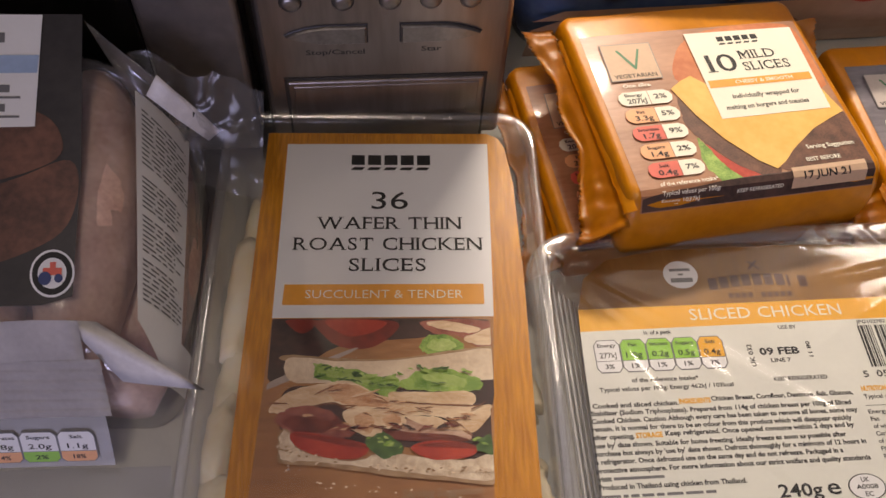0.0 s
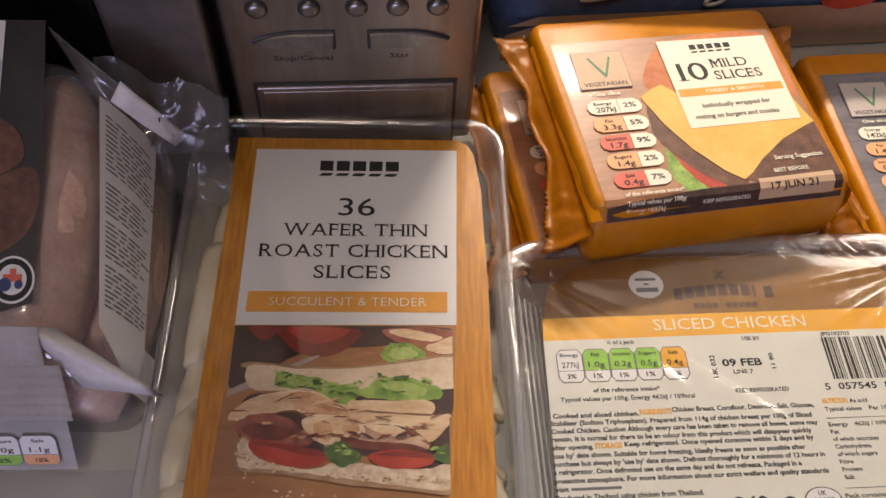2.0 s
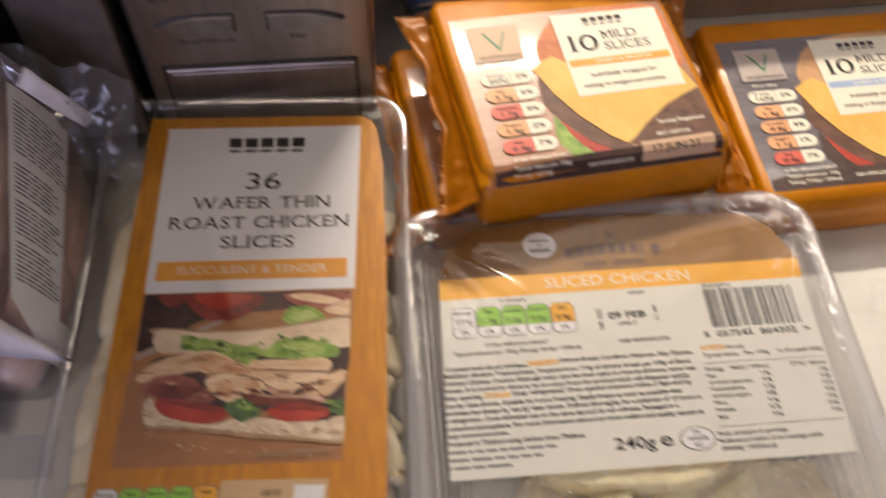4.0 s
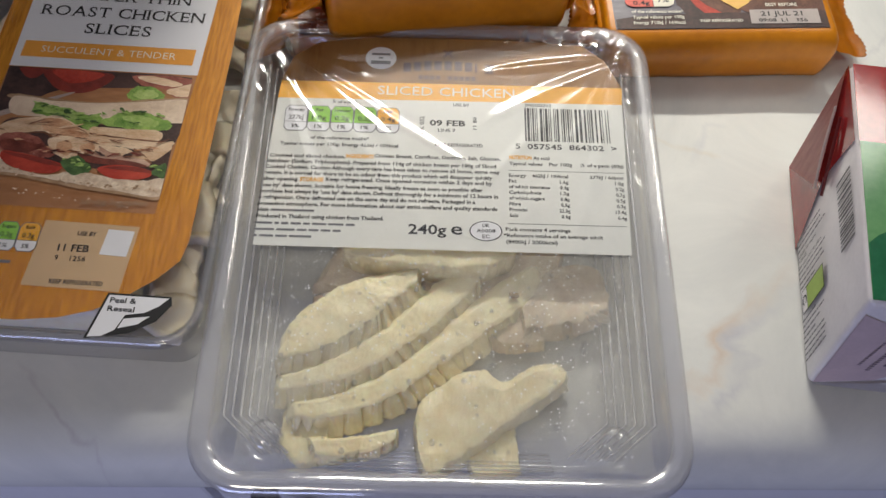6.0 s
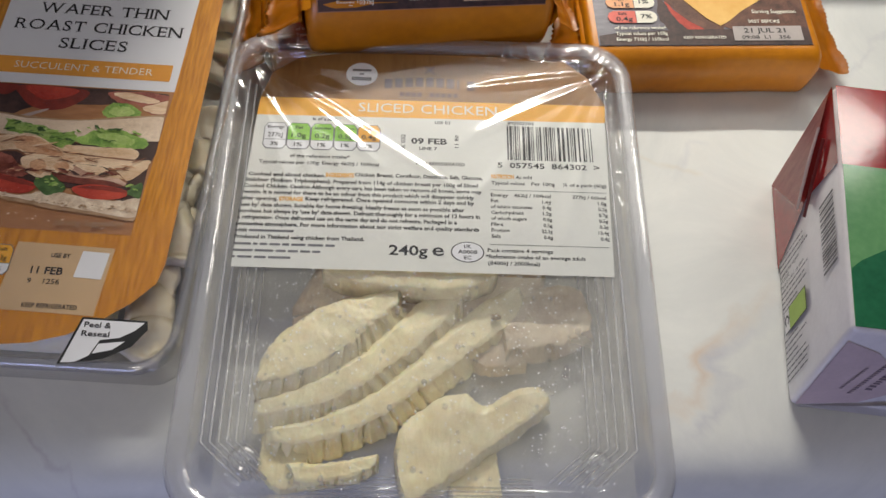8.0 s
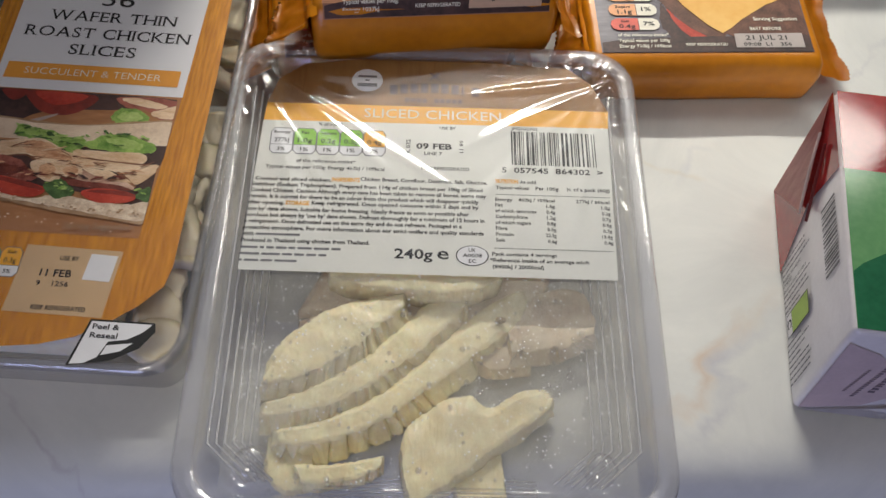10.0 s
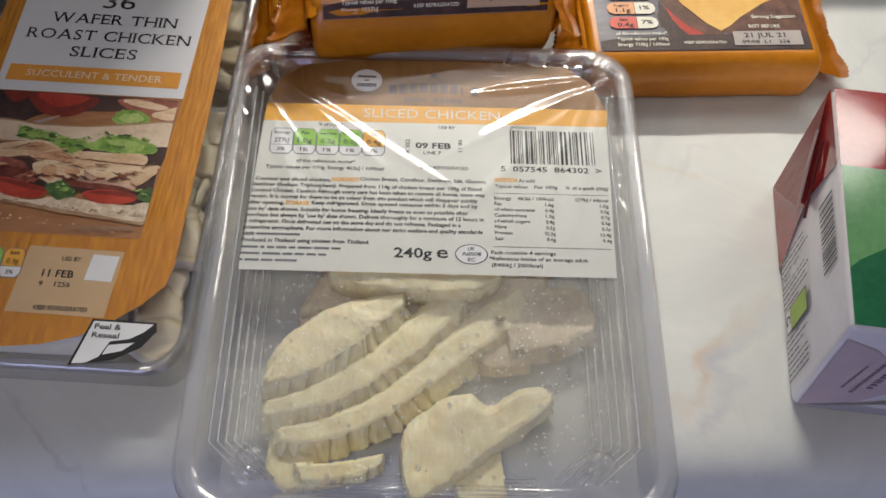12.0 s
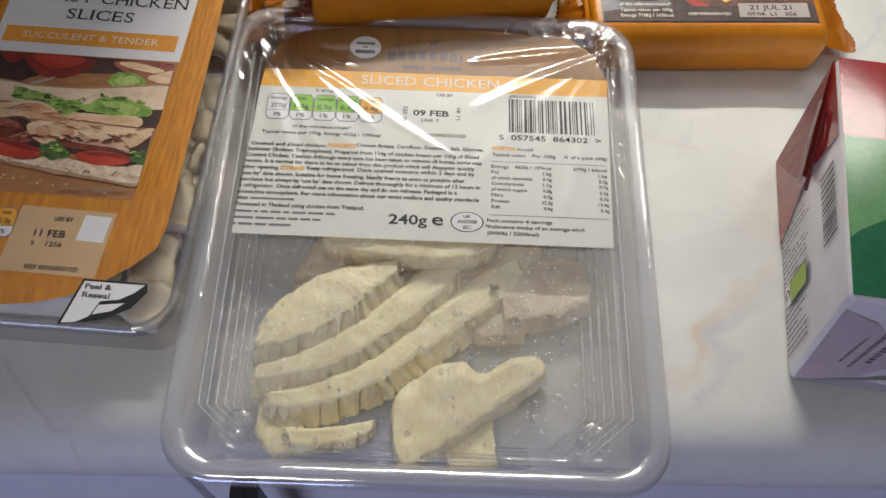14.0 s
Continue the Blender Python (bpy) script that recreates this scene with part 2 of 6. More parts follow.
def loft(rings, cap_bottom=True, cap_top=False):
    """A skin over rings of equally many points (x, y, z)."""
    bm = bmesh.new()
    rows = [[bm.verts.new(p) for p in ring] for ring in rings]
    for a, b in zip(rows, rows[1:]):
        for i in range(len(a)):
            j = (i + 1) % len(a)
            bm.faces.new((a[i], a[j], b[j], b[i]))
    if cap_bottom:
        bm.faces.new(rows[0][::-1])
    if cap_top:
        bm.faces.new(rows[-1])
    bmesh.ops.recalc_face_normals(bm, faces=bm.faces[:])
    return bm


def grid_skin(nu, nv, at):
    """A sheet of nu x nv cells; at(a, b) gives the place, a and b from 0 to 1."""
    bm = bmesh.new()
    vs = [[bm.verts.new(at(i / nu, j / nv)) for j in range(nv + 1)] for i in range(nu + 1)]
    for i in range(nu):
        for j in range(nv):
            bm.faces.new((vs[i][j], vs[i + 1][j], vs[i + 1][j + 1], vs[i][j + 1]))
    return bm


def tube(path, radius, n=8):
    """A round bar along a path of points, with a radius for each or for all."""
    bm = bmesh.new()
    pts = [Vector(p) for p in path]
    rings = []
    for i, p in enumerate(pts):
        d = (pts[min(i + 1, len(pts) - 1)] - pts[max(i - 1, 0)]).normalized()
        a = d.cross(Vector((0.123, 0.2, 1))).normalized()
        b = d.cross(a)
        r = radius[i] if isinstance(radius, (list, tuple)) else radius
        rings.append([bm.verts.new(p + (a * math.cos(2 * math.pi * k / n) + b * math.sin(2 * math.pi * k / n)) * r) for k in range(n)])
    for u, v in zip(rings, rings[1:]):
        for k in range(n):
            bm.faces.new((u[k], u[(k + 1) % n], v[(k + 1) % n], v[k]))
    bm.faces.new(rings[0][::-1])
    bm.faces.new(rings[-1])
    bmesh.ops.recalc_face_normals(bm, faces=bm.faces[:])
    return bm


def write(text, x, y, cap, width, material, parent, z, bold=0.0, turn=0.0, slant=0.0, name="lettering", m=None):
    """Printed words in the built-in font: baseline's left end in millimetres, cap height and whole width in millimetres."""
    cu = bpy.data.curves.new("words", "FONT")
    cu.body, cu.size, cu.resolution_u, cu.offset, cu.shear = text, 1.0, 2, (bold if bold else (0.016 if cap < 2.2 else 0.0)), slant
    tmp = bpy.data.objects.new("words", cu)
    me = tmp.to_mesh().copy()
    tmp.to_mesh_clear()
    bpy.data.objects.remove(tmp)
    bpy.data.curves.remove(cu)
    xs = [v.co.x for v in me.vertices]
    if not xs:
        return None
    x0, x1 = min(xs), max(xs)
    ky = cap * MM / 0.69
    kx = min(width * MM / max(x1 - x0, 1e-6), 1.35 * ky)
    x += (width - kx * (x1 - x0) / MM) / 2 * (turn == 0)
    c, s = math.cos(radians(turn)), math.sin(radians(turn))
    for v in me.vertices:
        a, b = (v.co.x - x0) * kx, v.co.y * ky
        v.co = (x * MM + a * c - b * s, y * MM + a * s + b * c, z)
    if m is not None:
        me.transform(m)
    me.materials.clear()
    me.materials.append(material)
    me.name = name
    ob = new(name, me)
    ob.parent = parent
    return ob


# stems, slanting strokes and serifs that turn the plain capitals into roman ones: shares of the letter's width
STEMS = {"F": (0,), "E": (0,), "R": (0,), "T": (0.5,), "H": (0, 1), "I": (0.5,), "K": (0,), "L": (0,), "M": (1,), "D": (0,), "1": (0.6,)}
SLANTS = {"A": ((0.5, 1, 1, 0),), "W": ((0, 1, 0.28, 0), (0.5, 1, 0.75, 0)), "N": ((0.04, 1, 0.96, 0),), "M": ((0.08, 1, 0.5, 0.05),)}
SERIFS = {"F": ((0, 0), (0, 1)), "E": ((0, 0), (0, 1)), "R": ((0, 0), (0, 1), (1, 0)), "T": ((0.5, 0),), "H": ((0, 0), (0, 1), (1, 0), (1, 1)), "I": ((0.5, 0), (0.5, 1)),
          "K": ((0, 0), (0, 1), (1, 0), (0.92, 1)), "L": ((0, 0), (0, 1)), "M": ((0, 0), (0, 1), (1, 0), (1, 1)), "D": ((0, 0), (0, 1)), "1": ((0.6, 0),),
          "A": ((0, 0), (1, 0)), "W": ((0, 1), (0.5, 1), (1, 1)), "N": ((0, 0), (0, 1), (1, 1))}
TICKS = {"F": ((1, 0.86),), "E": ((1, 0.86), (1, 0.14)), "T": ((0, 0.86), (1, 0.86)), "L": ((1, 0.14),), "C": ((0.96, 0.80), (0.96, 0.2)), "S": ((0.90, 0.80), (0.06, 0.2))}
BOWLS = {"O": (0, 1), "C": (0,), "D": (1,), "0": (0, 1), "6": (0,), "3": (), "S": ()}


def write_roman(text, x, y, cap, width, material, parent, z):
    """Serif capitals: the built-in letters with thicker stems and small feet."""
    quads, letters, pen, high = [], [], 0.0, 0.69
    for ch in text:
        if ch == " ":
            pen += 0.30
            continue
        cu = bpy.data.curves.new("words", "FONT")
        cu.body, cu.size, cu.resolution_u = ch, 1.0, 3
        tmp = bpy.data.objects.new("words", cu)
        me = tmp.to_mesh()
        vs = [tuple(v.co) for v in me.vertices]
        fs = [tuple(p.vertices) for p in me.polygons]
        tmp.to_mesh_clear()
        bpy.data.objects.remove(tmp)
        bpy.data.curves.remove(cu)
        x0, x1 = min(v[0] for v in vs), max(v[0] for v in vs)
        w = x1 - x0
        if ch in "IT1":
            w = max(w, 0.12)
        at = lambda q, inset=0.045: pen + inset + (w - 2 * inset) * q
        letters.append(([(v[0] - x0 + pen + (w - (x1 - x0)) / 2, v[1]) for v in vs], fs))
        for q in STEMS.get(ch, ()):
            quads.append([(at(q) - 0.052, 0), (at(q) + 0.052, 0), (at(q) + 0.052, high), (at(q) - 0.052, high)])
        for a, za, b, zb in SLANTS.get(ch, ()):
            quads.append([(at(a) - 0.05, za * high), (at(b) - 0.05, zb * high), (at(b) + 0.05, zb * high), (at(a) + 0.05, za * high)])
        for q, up in SERIFS.get(ch, ()):
            zz = high - 0.034 if up else 0.0
            quads.append([(at(q) - 0.115, zz), (at(q) + 0.115, zz), (at(q) + 0.115, zz + 0.034), (at(q) - 0.115, zz + 0.034)])
        for q, mid in TICKS.get(ch, ()):
            quads.append([(at(q, 0.02) - 0.02, (mid - 0.14) * high), (at(q, 0.02) + 0.02, (mid - 0.14) * high), (at(q, 0.02) + 0.02, (mid + 0.14) * high), (at(q, 0.02) - 0.02, (mid + 0.14) * high)])
        for side in BOWLS.get(ch, ()):
            rx, cy, ry = w / 2, high / 2, high / 2
            if ch == "6":
                cy, ry = high * 0.40, high * 0.36
            for k in range(10):
                a, b = (math.radians(-62 + 12.4 * j + (180 if side == 0 else 0)) for j in (k, k + 1))
                if ch == "D":
                    quads.append([(pen + w * 0.3 + w * 0.7 * math.cos(a), cy + ry * math.sin(a)), (pen + w * 0.3 + w * 0.7 * math.cos(b), cy + ry * math.sin(b)),
                                  (pen + w * 0.3 + (w * 0.7 - 0.11) * math.cos(b), cy + ry * 0.98 * math.sin(b)), (pen + w * 0.3 + (w * 0.7 - 0.11) * math.cos(a), cy + ry * 0.98 * math.sin(a))])
                else:
                    quads.append([(pen + rx + rx * math.cos(a), cy + ry * math.sin(a)), (pen + rx + rx * math.cos(b), cy + ry * math.sin(b)),
                                  (pen + rx + (rx - 0.105) * math.cos(b), cy + ry * 0.98 * math.sin(b)), (pen + rx + (rx - 0.105) * math.cos(a), cy + ry * 0.98 * math.sin(a))])
        pen += w + 0.115
    pen -= 0.115
    kx, ky = width * MM / pen, cap * MM / high
    me = bpy.data.meshes.new("lettering")
    verts, faces = [], []
    for k, (vs, fs) in enumerate(letters + [(q, [(0, 1, 2, 3)]) for q in quads]):
        n0 = len(verts)
        verts += [(x * MM + a * kx, y * MM + b * ky, z + (0.000004 * (1 + (k - len(letters)) % 5) if k >= len(letters) else 0.0)) for a, b in vs]
        faces += [tuple(n0 + i for i in f) for f in fs]
    me.from_pydata(verts, [], faces)
    me.materials.append(material)
    ob = new("lettering", me)
    ob.parent = parent
    return ob


def bars(rows, material, parent, z, name="print_bar", m=None):
    """Plain bars for print that cannot be read or is not lettered: rows of x, y, width, height in millimetres."""
    for x, y, w, h in rows:
        bm = sheet(rect(x, y, x + w, y + h), z)
        if m is not None:
            bmesh.ops.transform(bm, matrix=m, verts=bm.verts[:])
        part(name, bm, material, parent)


# ---- the setting: countertop, cupboards, walls ----
def countertop():
    prof = [(0.70, 0.0), (0.074, 0.0)]
    for k in range(11):
        a = radians(90 + 18 * k)
        prof.append((0.072 + 0.019 * math.cos(a), -0.019 + 0.019 * math.sin(a)))
    prof += [(0.70, -0.038)]
    bm = bmesh.new()
    ends = [[bm.verts.new((x, y, z)) for y, z in prof] for x in (-0.9, 1.3)]
    n = len(prof)
    for i in range(n):
        bm.faces.new((ends[0][i], ends[0][(i + 1) % n], ends[1][(i + 1) % n], ends[1][i]))
    bm.faces.new(ends[0][::-1])
    bm.faces.new(ends[1])
    bmesh.ops.recalc_face_normals(bm, faces=bm.faces[:])
    for f in bm.faces:
        f.smooth = len(f.verts) == 4
    ob = new("countertop", mesh_of("countertop", bm, MARBLE))
    return tagged(ob, "pale marble-look laminate countertop with a rounded front edge", "countertop", "", "structure")


countertop()


def setting(name, b, material, label, category):
    return tagged(new(name, mesh_of(name, b, material)), label, category, "", "structure")


setting("floor", box(-2.0, 2.6, -1.9, 0.72, -0.95, -0.90), FLOOR_MAT, "brown vinyl kitchen floor below the counter", "floor")
setting("wall_north", box(-2.0, 2.6, 0.70, 0.78, -0.90, 1.55), WALL_PAINT, "plain painted kitchen wall behind the counter", "wall")
setting("wall_west", box(-2.08, -2.0, -1.9, 0.78, -0.90, 1.55), WALL_PAINT, "plain painted side wall of the kitchen", "wall")
setting("wall_east", box(2.6, 2.68, -1.9, 0.78, -0.90, 1.55), WALL_PAINT, "plain painted end wall of the kitchen", "wall")
setting("ceiling", box(-2.08, 2.68, -1.98, 0.78, 1.55, 1.60), speckled("ceiling_paint", (0.68, 0.67, 0.65), (0.75, 0.74, 0.72), 15, 0.8), "plain white kitchen ceiling", "ceiling")
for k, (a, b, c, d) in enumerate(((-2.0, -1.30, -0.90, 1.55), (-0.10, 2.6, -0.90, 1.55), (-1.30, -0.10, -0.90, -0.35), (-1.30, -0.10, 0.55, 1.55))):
    setting("wall_south", box(a, b, -1.98, -1.9, c, d), WALL_PAINT, "plain painted wall round an unseen opening for the fill light", "wall")
BASE = thing("base_cabinet", pose(0, 0, 0), "white kitchen base cabinet under the marble countertop", "cabinet")
part("body", box(-0.9, 1.3, 0.10, 0.68, -0.90, -0.039), WHITE_DOOR, BASE)
for x0, x1 in ((-0.62, -0.018), (-0.014, 0.58), (0.584, 1.18)):
    d = part("door", box(x0, x1, 0.078, 0.098, -0.80, -0.044, 0.002), WHITE_DOOR, BASE)
    part("handle", tube([(x0 + 0.035, 0.078, -0.075), (x0 + 0.035, 0.060, -0.075), (x0 + 0.035, 0.060, -0.20), (x0 + 0.035, 0.078, -0.20)], 0.006), BLACK, d, "dark metal bar handle")
WALLCAB = thing("wall_cupboard", pose(0, 0, 0), "white wall cupboard above the counter", "cupboard")
part("body", box(-0.9, 1.3, 0.40, 0.70, 0.50, 1.20, 0.002), WHITE_DOOR, WALLCAB)
for x, y, hx, hy in ((0.135, 0.668, 0.14, 0.018), (0.43, 0.47, 0.08, 0.035)):
    lamp_body = thing("cupboard_light", pose(x, y, 0.5), "slim white light fitting under the wall cupboard", "light", "lights under the cupboard")
    part("housing", box(-hx, hx, -hy, hy, -0.040, 0.0, 0.004), WHITE_DOOR, lamp_body)

# ---- microwave oven ----
def microwave():
    t = thing("microwave_oven", pose(-0.2, 0.27, 0.0), "brushed steel microwave oven with a dark glass door", "microwave")
    px = lambda x: x + 0.2
    part("body", box(px(-0.48), px(0.0125), 0.012, 0.36, 0.012, 0.260, 0.004), BLACK, t)
    for fx in (-0.24, 0.17):
        for fy in (0.04, 0.32):
            part("foot", tube([(fx, fy, 0.0), (fx, fy, 0.013)], 0.012, 14), BLACK, t)
    panel = part("control_panel", box(px(-0.0668), px(0.0145), 0.0, 0.014, 0.014, 0.258, 0.0022, 3), STEEL, t, "worn brushed steel control panel")
    door = part("door", box(px(-0.478), px(-0.0705), 0.002, 0.014, 0.014, 0.258, 0.002), BLACK, t)
    part("door_frame", box(px(-0.1005), px(-0.0706), -0.004, 0.002, 0.014, 0.258, 0.0018, 3), STEEL_DARK, door, "dark tinted steel door edge")
    part("door_glass", box(px(-0.478), px(-0.1015), -0.001, 0.002, 0.014, 0.258, 0.0006), BLACK_GLASS, door, "black door glass")
    # round keys and the words over them
    turn = Matrix.Rotation(radians(90), 4, "X")
    up = lambda x, z, y=-0.0004: Matrix.Translation((px(x), y, z)) @ turn
    for x in (-0.0549, -0.0390, -0.0246, -0.0120, 0.0003):
        rings = [[(r * math.cos(a * math.pi / 12) * MM, r * math.sin(a * math.pi / 12) * MM, z * MM) for a in range(24)]
                 for r, z in ((3.5, 0.0), (3.5, 0.35), (3.1, 0.4))]
        b = loft(rings, False, False)
        bmesh.ops.transform(b, matrix=up(x, 0.0777, 0.0), verts=b.verts[:])
        part("key_surround", b, BLACK, panel)
        rings = [[(r * math.cos(a * math.pi / 12) * MM, r * math.sin(a * math.pi / 12) * MM, z * MM) for a in range(24)]
                 for r, z in ((3.0, 0.0), (3.0, 1.0), (2.6, 1.5), (1.4, 1.8))]
        b = loft(rings, False, True)
        bmesh.ops.transform(b, matrix=up(x, 0.0777, 0.0), verts=b.verts[:])
        part("round_key", b, BUTTON, panel, "", True)
    for x, z, w, s in ((-0.0605, 0.0862, 9.6, "Delay/"), (-0.0595, 0.0832, 8.6, "Stand"), (-0.0428, 0.0838, 8.4, "Clock"), (-0.0285, 0.0862, 2.0, "g"),
                       (-0.0253, 0.0872, 3.4, "lb"), (-0.0253, 0.0838, 3.6, "oz"), (-0.0158, 0.0840, 7.6, "more"), (-0.0026, 0.0868, 6.2, "less")):
        write(s, 0, 0, 1.9, w, PANEL_INK, panel, 0, 0.012, m=up(x, z, -0.0001))
    for x, z, s in ((-0.0120, 0.0882, 1), (0.0003, 0.0846, -1)):
        b = sheet([(-1.3, 0), (1.3, 0), (0, 1.4 * s)], 0)
        bmesh.ops.transform(b, matrix=up(x, z), verts=b.verts[:])
        part("arrow_mark", b, PANEL_INK, panel)
    # the two long keys: square at one end, pointed at the other
    for x0, x1 in ((-0.0322, -0.0578), (-0.0212, 0.0044)):
        def outline(grow, x0=x0, x1=x1):
            out, s = [], 1 if x1 > x0 else -1
            a, b = x0 - s * grow, x1 + s * grow
            hz = 0.0034 + grow
            top = [(a + (b - a) * k / 14, hz * (1 - max(0.0, (k / 14 - 0.42) / 0.58) ** 2.2)) for k in range(15)]
            return [(px(x), z) for x, z in top] + [(px(x), -z) for x, z in top[-2::-1]]
        for nm, grow, y0, y1, mt in (("key_surround", 0.0005, 0.0, -0.0004, BLACK), ("long_key", 0.0, 0.0, -0.0016, BUTTON)):
            ring = outline(grow)
            ring2 = outline(grow - 0.0005)
            b = loft([[(x, y0, 0.0646 + z) for x, z in ring], [(x, y1 * 0.7, 0.0646 + z) for x, z in ring], [(x, y1, 0.0646 + z) for x, z in ring2]], False, True)
            part(nm, b, mt, panel)
    write("Stop/Cancel", 0, 0, 2.1, 19.0, PANEL_INK, panel, 0, 0.012, m=up(-0.0520, 0.0558, -0.0001))
    write("Star", 0, 0, 2.1, 6.6, PANEL_INK, panel, 0, 0.012, m=up(-0.0146, 0.0563, -0.0001))
    # the door release: a wide key in a dark recess
    part("release_frame", box(px(-0.0602), px(0.0082), -0.0004, 0.001, 0.0095, 0.0458), BLACK, panel)
    part("release_key", box(px(-0.0592), px(0.0072), -0.0014, 0.001, 0.0135, 0.0446, 0.0006), STEEL, panel)
    b = box(px(-0.0572), px(0.0052), -0.0017, -0.0013, 0.0285, 0.0428, 0.0003)
    part("release_recess", b, STEEL, panel)
    return t


microwave()

# ---- tray packs ----
def tray_rings(hw, hh, r, levels, n=7):
    return [[(x, y, z) for x, y in round_rect(hw - i, hh - i, max(r - i * 0.8, 0.004), n)] for i, z in levels]


def folded_film(hw, hh, r, z0, depth, seed, ridge, folds=()):
    """A lid film: a flat sheet over a rounded rectangle with straight creases that run out from its far corners."""
    rnd = random.Random(int(seed * 10))
    lines = []
    for sx, angle, reach in folds:
        lines.append((sx, radians(angle), reach, ridge * rnd.uniform(0.45, 1.3), rnd.uniform(0.0020, 0.0044), rnd.uniform(0.000, 0.007)))

    def at(a, b):
        # squeeze the square grid onto the rounded rectangle
        x, y = (2 * a - 1), (2 * b - 1)
        px, py = x * hw, y * hh
        ox, oy = abs(px) - (hw - r), abs(py) - (hh - r)
        if ox > 0 and oy > 0:
            k = max(ox, oy) / math.hypot(ox, oy)
            px, py = math.copysign(hw - r + ox * k, px), math.copysign(hh - r + oy * k, py)
        edge = min(1.0, min(hw - abs(px), hh - abs(py)) / 0.012)
        z = z0 - depth * (1 - (1 - edge) ** 2)
        for sx, ang, reach, high, wide, off in lines:
            dx, dy = (hw - 0.006 - px * sx), (hh - 0.006 - off - py)
            along = dx * math.cos(ang) + dy * math.sin(ang)
            d = -dx * math.sin(ang) + dy * math.cos(ang) + 0.0012 * noise.noise(Vector((along * 25, ang * 9, seed)))
            if 0 < along < reach:
                w = wide * (0.25 + 3.2 * (along / reach) * (1 - along / reach))
                if abs(d) < w:
                    z += high * (w - abs(d)) * min(1.0, 4 * (1 - along / reach))
        z += 0.00022 * edge * noise.noise(Vector((px * 35, py * 22, seed + 3)))
        if folds:
            # small puckers where the film is sealed to the rim, strongest round the far corners
            lip = max(0.0, 1 - min(hw - abs(px), hh - abs(py)) / 0.009)
            far = max(0.25, min(1.0, (py / hh + 0.2) * 0.9)) * (0.5 + 0.5 * abs(px) / hw)
            turn = math.atan2(py - math.copysign(hh - r, py), px - math.copysign(hw - r, px)) if ox > -0.004 and oy > -0.004 else (px + py) / 0.012
            z += 0.00024 * far * math.sin(math.pi * min(1.0, lip * 1.25)) * math.sin(turn * 8 + 7 * noise.noise(Vector((px * 90, py * 90, seed))))
        if folds:
            z += 0.0005 * edge * noise.noise(Vector((px * 20, py * 26, seed + 8))) * max(0.0, py / hh)
        return (px, py, z)
    return grid_skin(290, 340, at)


def cells(parent, x0, y0, w, h, n_rows, z, top_h, m=None, shares=None):
    """A row of nutrition lozenges: name, value, share and colour for each."""
    for k, (nm, val, share, colour) in enumerate(n_rows):
        a, b = x0 + k * w, x0 + (k + 1) * w
        first, last = k == 0, k == len(n_rows) - 1
        out = [(a + 0.3, y0 + h - top_h), (a + 0.3, y0 + h - 1.6), (a + 1.4, y0 + h), (b - 1.4, y0 + h), (b - 0.3, y0 + h - 1.6), (b - 0.3, y0 + h - top_h)]
        low = [(a + 0.3, y0 + h - top_h - 0.2), (b - 0.3, y0 + h - top_h - 0.2), (b - 0.3, y0 + 1.4), (b - 1.4, y0), (a + 1.4, y0), (a + 0.3, y0 + 1.4)]
        rim = [(a, y0 + 1.3), (a, y0 + h - 1.5), (a + 1.3, y0 + h + 0.3), (b - 1.3, y0 + h + 0.3), (b, y0 + h - 1.5), (b, y0 + 1.3), (b - 1.3, y0 - 0.3), (a + 1.3, y0 - 0.3)]
        k2 = h / 10.0
        for nm2, pts, dz, mt in (("cell_outline", rim, 0.0, GREY_INK), ("cell_value", out, 0.00006, colour), ("cell_share", low, 0.00006, shares[k] if shares else PAPER)):
            bm = sheet(pts, z + dz)
            if m is not None:
                bmesh.ops.transform(bm, matrix=m, verts=bm.verts[:])
            part(nm2, bm, mt, parent)
        write(nm, a + 1.2, y0 + h - 2.1 * k2, 1.1 * k2, w - 2.4, BLACK_INK, parent, z + 0.00012, m=m)
        write(val, a + 1.5, y0 + h - top_h + 0.9 * k2, 1.7 * k2, w - 3.0, BLACK_INK, parent, z + 0.00012, 0.01, m=m)
        write(share, a + w * 0.33, y0 + 1.0 * k2, 1.4 * k2, w * 0.34, BLACK_INK, parent, z + 0.00012, m=m)


def along_line(c, t):
    f = t * (len(c) - 1)
    i = min(int(f), len(c) - 2)
    return Vector((c[i][0] + (c[i + 1][0] - c[i][0]) * (f - i), c[i][1] + (c[i + 1][1] - c[i][1]) * (f - i)))


